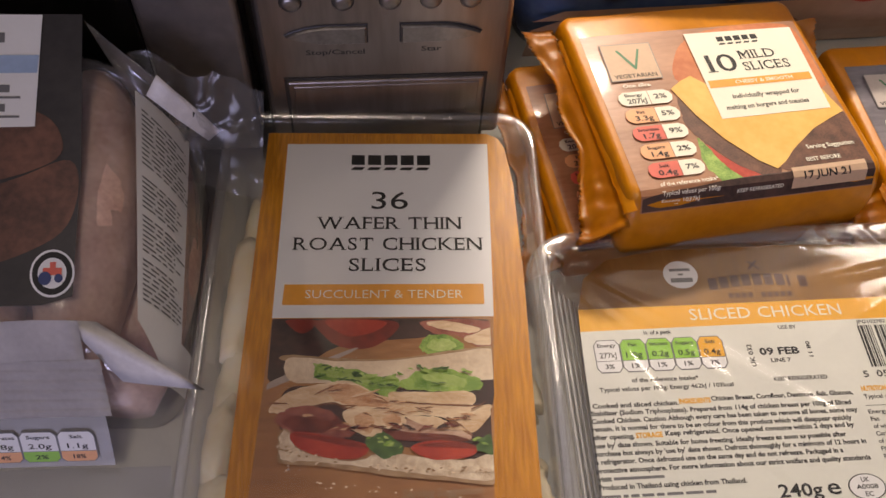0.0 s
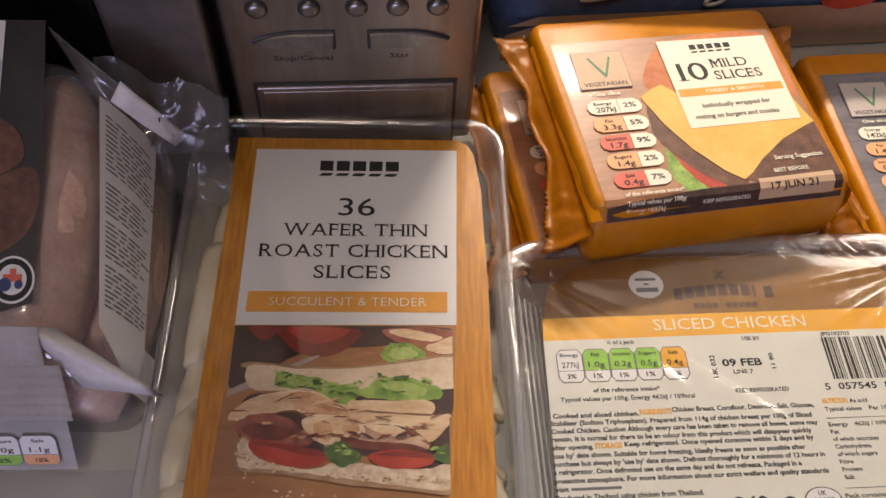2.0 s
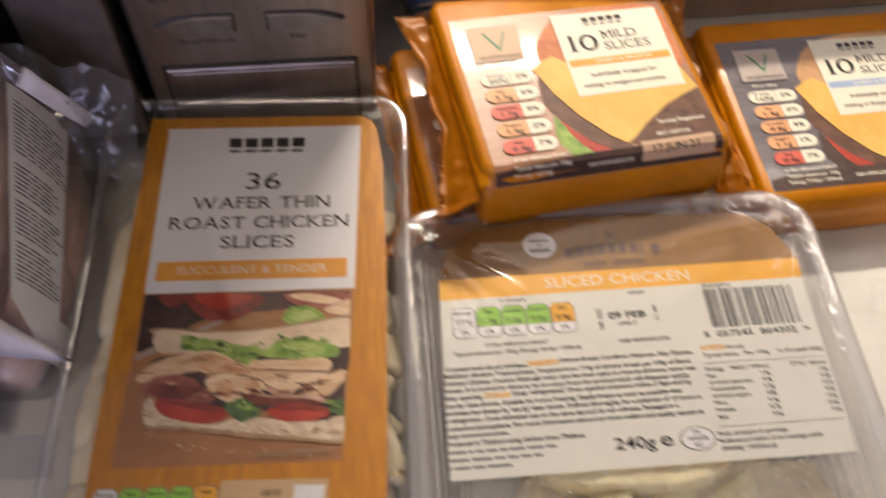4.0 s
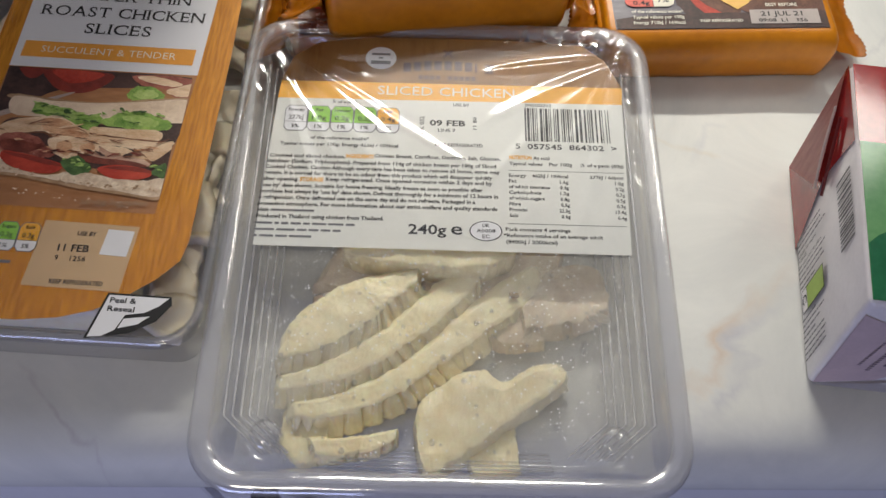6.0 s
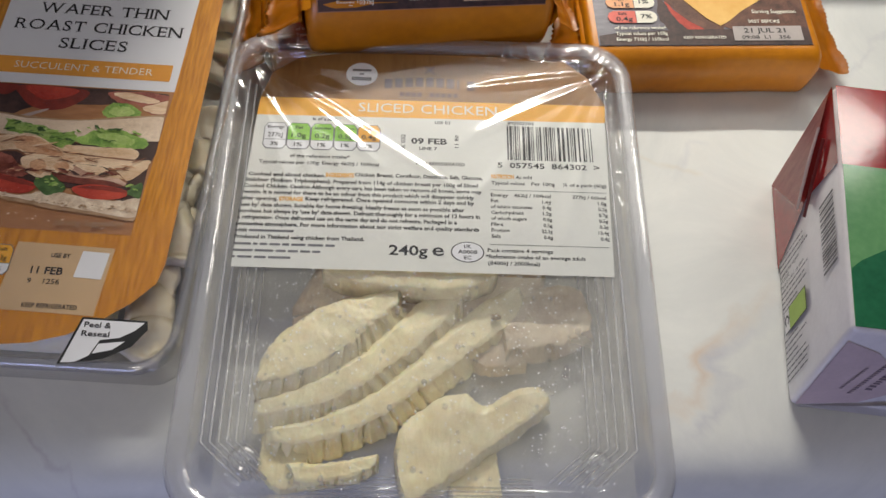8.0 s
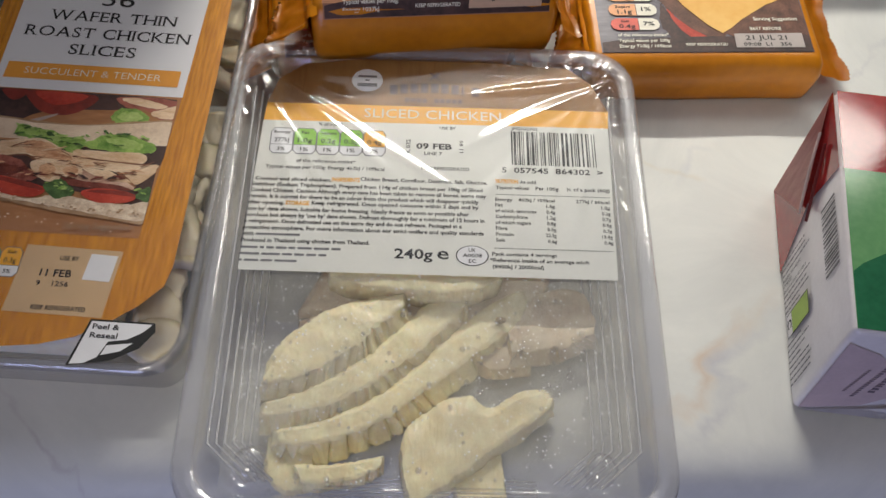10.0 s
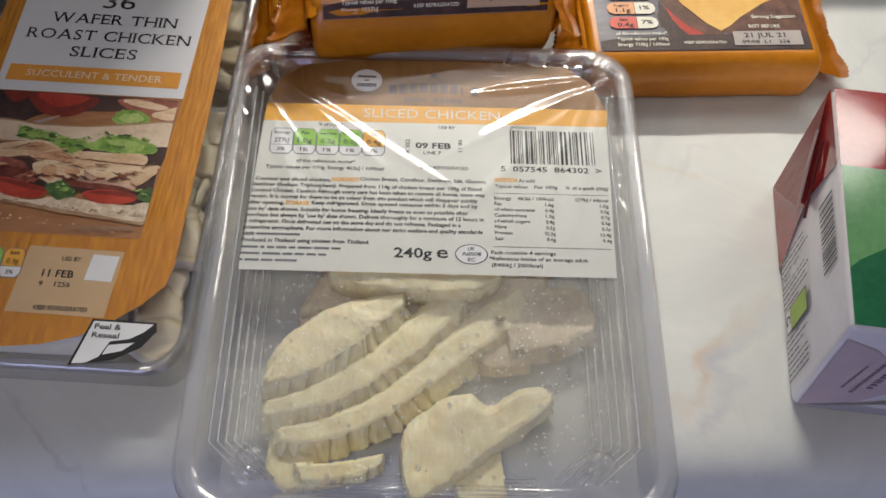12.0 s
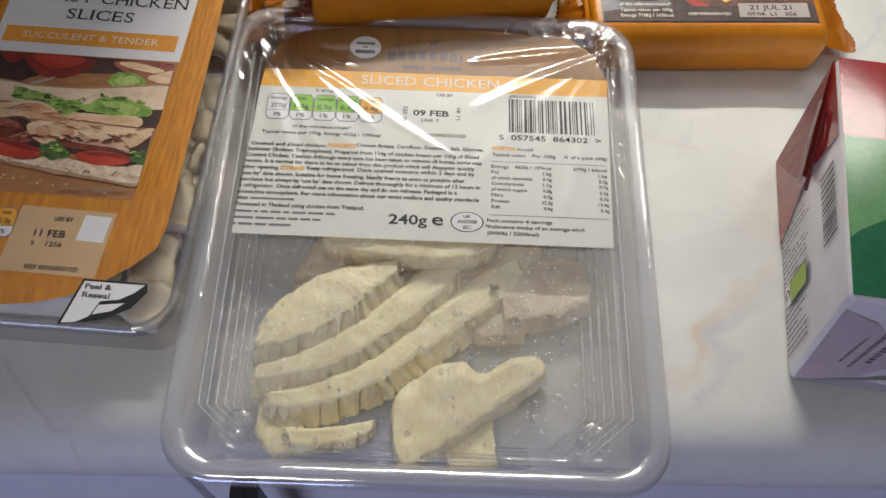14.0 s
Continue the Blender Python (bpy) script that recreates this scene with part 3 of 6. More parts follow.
def meat_slice(upper, edge, foot, top, low, tears, seed, n=230):
    """A slice of meat (millimetres): its top runs from the upper to the edge line, its torn side from the edge down to the foot line."""
    U, E, F = (smooth_loop(c, 12, False) for c in (upper, edge, foot))
    rnd = random.Random(seed)
    cuts = [((k + rnd.uniform(0.1, 0.9)) / tears, rnd.uniform(1.0, 3.4), rnd.uniform(0.14, 0.36) / tears, rnd.uniform(-0.02, 0.02)) for k in range(tears)] if tears else []
    rows = []
    for i in range(n + 1):
        t = i / n
        u, e, f = along_line(U, t), along_line(E, t), along_line(F, t)
        end = min(1.0, (min(t, 1 - t) * 22) ** 0.5 * 0.7 + 0.3)
        mid = (u + e) / 2
        inward = (u - e).normalized() if (u - e).length > 1e-6 else Vector((0, 1))
        ring = [(u, 2.5), (u + (mid - u) * 0.02, top * 0.45)]
        for w in [0.04 + 0.94 * k / 26 for k in range(27)]:
            ring.append((u + (e - u) * w, top * (0.80 + 0.20 * min(1.0, w * 4) ** 0.6) - 0.5 * max(0.0, w - 0.85) / 0.15))
        for q in (0.0, 0.08, 0.2, 0.34, 0.48, 0.62, 0.76, 0.9, 1.0):
            deep = 0.0
            for at, d, wide, skew in cuts:
                deep = max(deep, d * max(0.0, 1 - abs(t - at - skew * q) / wide) ** 0.8)
            lump = 0.45 * math.sin(t * tears * 5.1 + seed) * math.sin(q * 3.0) if tears else 0.0
            p = e + (f - e) * q * 1.15 + inward * (deep * (0.35 + 0.65 * math.sin(math.pi * min(1.0, q * 0.8 + 0.1))) - lump)
            ring.append((p, top - 0.7 - (top - 0.7 - low) * q))
        ring += [(f + inward * 0.6, 2.5), (mid, 2.5)]
        row = []
        for p, z in ring:
            g = Vector((p.x * 0.16, p.y * 0.16, seed * 3.1 + z * 0.08))
            x = p.x + 0.8 * noise.noise(g * 1.3 + Vector((9, 0, 0))) + 0.35 * noise.noise(g * 6)
            y = p.y + 0.8 * noise.noise(g * 1.3 + Vector((0, 9, 0))) + 0.35 * noise.noise(g * 6 + Vector((3, 3, 3)))
            zz = 2.5 + (z - 2.5) * end + (0.55 * noise.noise(g) + 0.16 * noise.noise(g * 5) + 0.07 * noise.noise(g * 9)) * (z > 3)
            row.append((x * MM, y * MM, max(zz, 2.0) * MM))
        rows.append(row)
    return loft(rows, True, True)


def chicken_tray():
    t = thing("chicken_tray", pose(0.0892, 0.130, 0.0, 0, 0, -1.0), "clear tray of sliced cooked chicken under a film lid", "food tray")
    hw, hh, r = 0.0745, 0.0885, 0.017
    lv = [(0.0150, 0.0006), (0.0135, 0.0012), (0.0115, 0.004), (0.0085, 0.0150), (0.0068, 0.0192), (0.0060, 0.0206), (0.0012, 0.0210), (0.0, 0.0200), (-0.0006, 0.0180)]
    part("tray", loft(tray_rings(hw, hh, r, lv, 9), True), TRAY_PLASTIC, t, "clear ribbed plastic tray", True)
    rim = tray_rings(hw, hh, r, [(0.0062, 0.0206), (0.0056, 0.0217), (0.0014, 0.0219), (0.0002, 0.0212), (-0.0004, 0.0196)], 9)
    part("rim", loft(rim, False), RIM_PLASTIC, t, "clear rolled tray rim", True)
    # moulded ribs: nested lines on both long sides that turn in at the near corners
    for s in (-1, 1):
        for k in range(6):
            x = s * (0.0530 + 0.0024 * k) if s > 0 else -(0.0555 + 0.0021 * k)
            y1 = -0.0610 - 0.0026 * k * 0.3
            z = 0.004 + 0.0024 * k
            path = [(x, 0.070, z), (x, 0.03, z), (x, -0.01, z), (x, y1, z), (x - s * 0.013, y1 - 0.011, z - 0.001)]
            part("rib", tube(path, 0.00048, 6), RIB_PLASTIC, t, "", True)
        b = loft([[(s * 0.0535 + q * math.cos(a * math.pi / 10), -0.0690 + q * math.sin(a * math.pi / 10), z) for a in range(20)] for q, z in ((0.0052, 0.008), (0.0048, 0.0125), (0.0035, 0.0135))], False, True)
        part("stacking_lug", b, TRAY_PLASTIC, t, "", True)
    for k in range(5):
        y = -0.0715 - 0.0017 * k
        part("rib", tube([(-0.034, y, 0.004 + 0.002 * k), (0.034, y, 0.004 + 0.002 * k)], 0.0004, 6), TRAY_PLASTIC, t, "", True)
    # slices
    S = [
        ([(-52, -45), (-51, -36), (-44, -27), (-33, -19), (-21, -15), (-6, -12)], [(-52, -46.5), (-38.5, -43), (-27, -35.5), (-19, -29), (-8, -17.5)], [(-53, -49), (-40, -48.5), (-28, -41.5), (-18, -33.5), (-5, -19.5)], 17.0, 11.5, 17),
        ([(-52.5, -50), (-40, -46), (-28, -39), (-17, -31), (-6, -20), (5, -11), (13, -8)], [(-53, -55.5), (-42.5, -54.5), (-31, -51.5), (-19.5, -46), (-9, -38), (3, -27), (14, -13.5)], [(-53, -58.5), (-42.5, -59), (-30.5, -56), (-18, -49.5), (-7, -41), (4.5, -30), (14.5, -17)], 13.8, 8.0, 22),
        ([(-49, -58), (-38, -56), (-27, -52), (-16, -46), (-6, -38), (6, -26), (20, -13.5), (32, -7)], [(-48.5, -64), (-34, -63), (-21.5, -59), (-10, -52.5), (2, -43.5), (15, -33), (28, -22.5), (34, -11.5)], [(-49, -67.5), (-34, -68), (-21, -63), (-8.5, -56.5), (4, -47), (17, -36.5), (30, -25.5), (35, -14.5)], 11.5, 4.5, 25),
        ([(-41.5, -69), (-27.5, -68), (-13.5, -65.5)], [(-38, -74.5), (-23.5, -73.5), (-13, -69)], [(-38, -76), (-23.5, -75), (-13, -70.5)], 10.0, 6.0, 5),
        ([(-9, -65), (-6, -56), (3, -48.5), (12.5, -45.5), (19.5, -50), (28.5, -44.5), (36.5, -43.5), (40.5, -48)], [(-6.5, -78), (-1.5, -79.5), (9.5, -72), (21.5, -63), (31, -56.5), (40, -49.5)], [(-6, -79), (-1, -80.5), (10.5, -73), (22.5, -64), (32, -57.5), (41, -50)], 13.0, 6.0, 0),
        ([(8, -73), (16, -68), (23, -63)], [(10, -80), (18, -80), (25, -77)], [(10, -81), (18, -81), (25, -78)], 8.0, 4.0, 0),
        ([(25, -24), (32, -13), (41, -7), (52, -8), (56, -19)], [(26, -32), (31.5, -31), (43, -29.5), (55, -23.5)], [(26, -35), (32, -34), (44, -32), (56.5, -25)], 11.0, 6.0, 4),
        ([(-36, 2), (-5, 10), (24, 4)], [(-34, -8.5), (-25, -12), (-4.5, -14), (10.5, -14), (21, -10), (24, -7)], [(-34, -9.5), (-25, -13), (-4.5, -15), (10.5, -15), (21, -11), (24, -8)], 19.8, 14.0, 0),
        ([(-48, 44), (-20, 52), (12, 50), (46, 44)], [(-50, 16), (-22, 14), (14, 15), (48, 14)], [(-50, 14), (-22, 12), (14, 13), (48, 12)], 14.0, 8.0, 7),
        ([(-36, 2), (-5, 2), (24, 3), (42, 4)], [(-44, -16), (-12, -20), (20, -22), (40, -14)], [(-44, -18), (-12, -22), (20, -24), (40, -16)], 8.5, 5.0, 0),
        ([(10, -12), (22, -8), (36, -10)], [(8, -30), (20, -36), (34, -34)], [(8, -32), (20, -38), (34, -36)], 8.0, 4.0, 0),
        ([(-44, -20), (-20, -12), (0, -14)], [(-48, -50), (-20, -46), (2, -32)], [(-48, -52), (-20, -48), (2, -34)], 9.5, 4.0, 0),
        ([(-50, -60), (-44, -56), (-36, -60)], [(-50, -70), (-43, -76), (-33, -74)], [(-50, -71), (-43, -77), (-33, -75)], 7.5, 4.0, 0),
    ]
    for k, (u, e, f, hi, lo, tears) in enumerate(S):
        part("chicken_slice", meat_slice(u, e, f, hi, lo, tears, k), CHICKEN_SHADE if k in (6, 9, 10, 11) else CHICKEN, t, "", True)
    # no hole is cut: a small dark cap carries its shade as colour
    b = loft([[(23.2 * MM + q * 1.4 * math.cos(a * math.pi / 6) + 0.0003 * math.sin(a * 2.4), -20.8 * MM + q * math.sin(a * math.pi / 6), z) for a in range(12)] for q, z in ((0.0013, 0.0128), (0.0008, 0.0138))], False, True)
    part("meat_hole", b, speckled("hole_shade_brown", (0.25, 0.17, 0.08), (0.35, 0.25, 0.13), 200, 0.5), t, "", True)
    # printed label just under the film
    z = 0.0212
    lab = part("label", sheet([(-62.8, -9.0), (61.5, -9.3), (63.0, 52.0), (-60.8, 51.0)], z), THIN_LABEL, t, "printed white and orange label")
    part("label_band", sheet([(-60.8, 51.0), (63.0, 52.0), (63.6, 59.5), (-60.2, 58.8)], z), AMBER_INK, lab)
    part("label_head", sheet([(-60.2, 58.8), (63.6, 59.5), (58, 72), (50, 79), (20, 80.5), (-30, 80), (-48, 77), (-57, 70)], z), KRAFT_TAN, lab)
    z1 = z + 0.00008
    write("SLICED CHICKEN", -25.2, 53.6, 3.9, 49.4, CREAM, lab, z1)
    # the maker's marks as plain shapes
    part("seal_disc", sheet([(-24.8 + 5.7 * math.cos(a * math.pi / 16), 70.3 + 5.2 * math.sin(a * math.pi / 16)) for a in range(32)], z1), PAPER, lab)
    bars([(-28.2, 71.6, 6.8, 1.0), (-25.6, 70.0, 1.6, 0.7), (-28.4, 67.4, 7.2, 1.6)], GREY_INK, lab, z1 + 0.00006)
    for k in range(9):
        x = -16.4 + 3.75 * k
        y = 64.0 + 1.4 * math.sin(math.pi * (k + 0.5) / 9)
        bars([(x, y, 2.9 if k != 7 else 0.9, 4.3)], BROWN_INK, lab, z1, "maker_mark")
    bars([(-10.8 + 2.15 * k, 60.9, 1.6, 1.9) for k in range(10) if k != 4], BROWN_INK, lab, z1, "maker_mark")
    for s in (-1, 1):
        part("maker_mark", sheet([(-2.2 * s, 71.6), (-1.6 * s, 71.2), (2.0 * s, 74.6), (1.4 * s, 75.0)], z1 + 0.00002 * s), BROWN_INK, lab)
    write("\u00bc of a pack", -41.1, 49.2, 1.3, 8.8, BLACK_INK, lab, z1)
    cells(lab, -57.6, 37.0, 8.15, 10.5, [("Energy", "277kJ", "3%", PAPER), ("Fat", "1.0g", "1%", GREEN_INK), ("Saturates", "0.2g", "1%", GREEN_INK), ("Sugars", "0.5g", "1%", GREEN_INK), ("Salt", "0.4g", "7%", AMBER_INK)], z1, 6.8)
    write("of the reference intake*", -47.7, 33.4, 1.35, 20.5, BLACK_INK, lab, z1)
    write("Typical values per 100g: Energy 462kJ / 109kcal", -58.0, 30.7, 1.35, 41.0, BLACK_INK, lab, z1)
    write("USE BY", 2.1, 49.2, 1.25, 5.8, BLACK_INK, lab, z1)
    write("09 FEB", -6.1, 40.6, 2.3, 12.6, BLACK_INK, lab, z1, 0.03)
    write("LINE 7", -3.2, 38.0, 1.3, 6.2, BLACK_INK, lab, z1)
    write("UK 032", -8.2, 36.8, 1.5, 7.6, BLACK_INK, lab, z1, 0, 90)
    write("08 11", 9.2, 44.6, 1.3, 5.6, BLACK_INK, lab, z1, 0, -90)
    write("KEEP REFRIGERATED", -4.1, 31.8, 1.3, 16.7, BLACK_INK, lab, z1)
    write("JPG102702", 27.8, 50.0, 1.2, 9.6, BLACK_INK, lab, z1)
    rnd = random.Random(7)
    x = 27.6
    while x < 57.4:
        w = rnd.choice((0.3, 0.3, 0.6, 0.9))
        part("barcode_bar", sheet(rect(x, 35.0, x + w, 49.3), z1), BLACK_INK, lab)
        x += w + rnd.choice((0.32, 0.32, 0.6, 0.9))
    write("5  057545  864302  >", 23.6, 31.7, 2.1, 36.6, BLACK_INK, lab, z1)
    para = [("Cooked and sliced chicken.", -61.0, 25.6, 26.0), ("Chicken Breast, Cornflour, Dextrose, Salt, Glucose,", -25.0, 26.4, 43.8),
            ("Stabiliser (Sodium Triphosphate). Prepared from 114g of chicken breast per 100g of Sliced", -61.8, 23.3, 79.0),
            ("Cooked Chicken. Caution Although every care has been taken to remove all bones, some may", -62.0, 20.9, 80.4),
            ("remain. It is normal for there to be an odour from this product which will disappear quickly", -62.2, 18.5, 78.0),
            ("after opening.", -62.4, 16.0, 12.2), ("Keep refrigerated. Once opened consume within 2 days and by", -41.0, 16.3, 56.8),
            ("'use by' date shown. Suitable for home freezing. Ideally freeze as soon as possible after", -62.5, 13.5, 75.0),
            ("purchase but always by 'use by' date shown. Defrost thoroughly for a minimum of 12 hours in", -62.7, 11.1, 80.4),
            ("a refrigerator. Once defrosted use on the same day and do not refreeze. Packaged in a", -62.8, 8.7, 72.8),
            ("protective atmosphere. For more information about our strict welfare and quality standards", -63.0, 6.2, 80.4),
            ("Produced in Thailand using chicken from Thailand.", -63.0, 1.4, 42.4)]
    for s, x, y, w in para:
        write(s, x, y, 1.4, w, BLACK_INK, lab, z1, 0.028)
    for text, x, y, w in (("INGREDIENTS", -34.8, 25.9, 9.6), ("STORAGE", -49.8, 16.0, 8.0), ("NUTRITION", 21.8, 27.3, 7.8)):
        write(text, x, y, 1.5, w, AMBER_INK, lab, z1, 0.045)
    write("visit", -63.0, 3.8, 1.4, 4.0, BLACK_INK, lab, z1, 0.028)
    for y, ws in ((4.0, (14.5,)), (-1.0, (5.6, 1.4, 2.4, 3.4, 2.2, 4.6, 5.0, 3.0)), (-3.4, (6.4, 6.0, 3.2, 3.2, 3.2, 2.6)), (-5.8, (1.0, 4.6, 3.8, 7.2))):
        x = -58.4 if y > 0 else -62.9
        for w in ws:
            bars([(x, y, w, 0.8)], GREY_INK, lab, z1)
            x += w + 0.75
    write("240g", -12.3, -3.3, 3.6, 12.7, BLACK_INK, lab, z1, 0.018)
    write("e", 1.6, -3.2, 4.6, 4.4, BLACK_INK, lab, z1, 0.01)
    for q, mt, dz in ((1.0, BLACK_INK, 0.0), (0.93, PAPER, 0.00005)):
        part("oval_mark", sheet([(13.5 + 5.5 * q * math.cos(a * math.pi / 16), -1.6 + 3.8 * q * math.sin(a * math.pi / 16)) for a in range(32)], z1 + dz), mt, lab)
    for s, x, y, w in (("UK", 12.3, -0.2, 2.4), ("A0008", 10.3, -2.2, 6.4), ("EC", 12.3, -4.3, 2.4)):
        write(s, x, y, 1.3, w, BLACK_INK, lab, z1 + 0.0001)
    write("As sold", 30.2, 27.3, 1.3, 5.6, BLACK_INK, lab, z1)
    write("Typical values", 21.8, 24.8, 1.3, 11.5, BLACK_INK, lab, z1)
    write("Per 100g", 35.6, 24.8, 1.3, 8.0, BLACK_INK, lab, z1)
    write("\u00bc of a pack (60g)", 46.5, 24.8, 1.3, 15.0, BLACK_INK, lab, z1)
    for k, (s, w, a, b_) in enumerate((("Energy", 6.0, "462kJ / 109kcal", "277kJ / 66kcal"), ("Fat", 2.6, "1.6g", "1.0g"), ("of which saturates", 14.0, "0.4g", "0.2g"), ("Carbohydrate", 11.0, "1.2g", "0.7g"),
                                       ("of which sugars", 12.0, "0.8g", "0.5g"), ("Fibre", 4.0, "0.5g", "0.3g"), ("Protein", 6.0, "22.3g", "13.4g"), ("Salt", 3.0, "0.6g", "0.4g"))):
        y = 20.0 - 2.28 * k
        write(s, 21.5, y, 1.25, w, BLACK_INK, lab, z1)
        wa, wb = (12.5, 11.6) if k == 0 else (3.0 + 0.6 * (k == 6), 3.0 + 0.6 * (k == 6))
        write(a, (29.5 if k == 0 else 42.0 - wa), y, 1.25, wa, BLACK_INK, lab, z1)
        write(b_, 61.0 - wb, y, 1.25, wb, BLACK_INK, lab, z1)
    bars([(21.5, 22.5, 39.8, 0.15), (20.8, 1.4, 39.8, 0.15)], BLACK_INK, lab, z1, "rule")
    write("Pack contains 4 servings", 20.1, -1.3, 1.3, 21.6, BLACK_INK, lab, z1)
    write("*Reference intake of an average adult", 19.4, -3.6, 1.3, 33.0, BLACK_INK, lab, z1)
    write("(8400kJ / 2000kcal)", 20.2, -6.0, 1.3, 17.0, BLACK_INK, lab, z1)
    part("film_lid", folded_film(hw - 0.0015, hh - 0.0015, r, 0.0224, 0.0003, 1.7, 0.145, [(1, 31, 0.075), (1, 47, 0.10), (1, 63, 0.07), (1, 74, 0.11), (1, 87, 0.09), (1, 10, 0.06), (-1, 6, 0.05), (-1, 24, 0.05), (-1, 36, 0.11), (-1, 43, 0.08), (-1, 52, 0.12), (-1, 60, 0.07), (-1, 71, 0.10), (-1, 85, 0.12)]), FOG_FILM, t, "creased misted film lid", True)
    # patchy mist and beads of water under the film
    fog, fn, fl, fb = mat_base("patchy_mist")
    fn.remove(fb)
    tr, df, fx = fn.new("ShaderNodeBsdfTransparent"), fn.new("ShaderNodeBsdfDiffuse"), fn.new("ShaderNodeMixShader")
    df.inputs[0].default_value = (0.93, 0.92, 0.80, 1)
    cloud = ramp(fn, fl, noise_tex(fn, fl, 28, 4.0).outputs["Fac"], [(0.40, (0.02, 0.02, 0.02)), (0.70, (0.30, 0.30, 0.30))])
    fl.new(cloud.outputs[0], fx.inputs[0])
    fl.new(tr.outputs[0], fx.inputs[1])
    fl.new(df.outputs[0], fx.inputs[2])
    fl.new(fx.outputs[0], fn["Material Output"].inputs[0])
    part("condensation", grid_skin(8, 8, lambda a, b: (-0.060 + 0.122 * a, -0.081 + 0.0705 * b, 0.0215)), fog, t, "patchy grey mist of condensation")
    rnd = random.Random(11)
    drops = bmesh.new()
    for _ in range(1000):
        x, y = rnd.uniform(-0.058, 0.058), -0.080 + 0.070 * rnd.random() ** 0.8
        q = rnd.choice((0.00014, 0.00018, 0.00022, 0.00028, 0.00034))
        bmesh.ops.create_icosphere(drops, subdivisions=1, radius=q, matrix=Matrix.Translation((x, y, 0.0230)) @ Matrix.Diagonal((1, 1, 0.6, 1)))
    big = bmesh.new()
    for _ in range(90):
        x, y = rnd.uniform(-0.056, 0.056), -0.080 + 0.066 * rnd.random()
        q = rnd.choice((0.0004, 0.0005, 0.0005, 0.0007, 0.0009))
        bmesh.ops.create_icosphere(big, subdivisions=2, radius=q, matrix=Matrix.Translation((x, y, 0.0228)) @ Matrix.Diagonal((1, 1.2, 0.45, 1)))
    big_drops = part("condensation", big, clear_film("water", 0.98, 0.03, 1.5, 0.05, 0, 0, 1.8), t, "clear hanging drops of water", True)
    tagged(big_drops, kind="stuff")
    # white base colour stands in for the glints of clear beads
    o = part("mist", drops, speckled("mist", (0.9, 0.9, 0.9), (0.95, 0.95, 0.95), 90, 0.12), t, "fine condensation beads coloured white for their glints", True)
    tagged(o, kind="stuff")
    return t


chicken_tray()


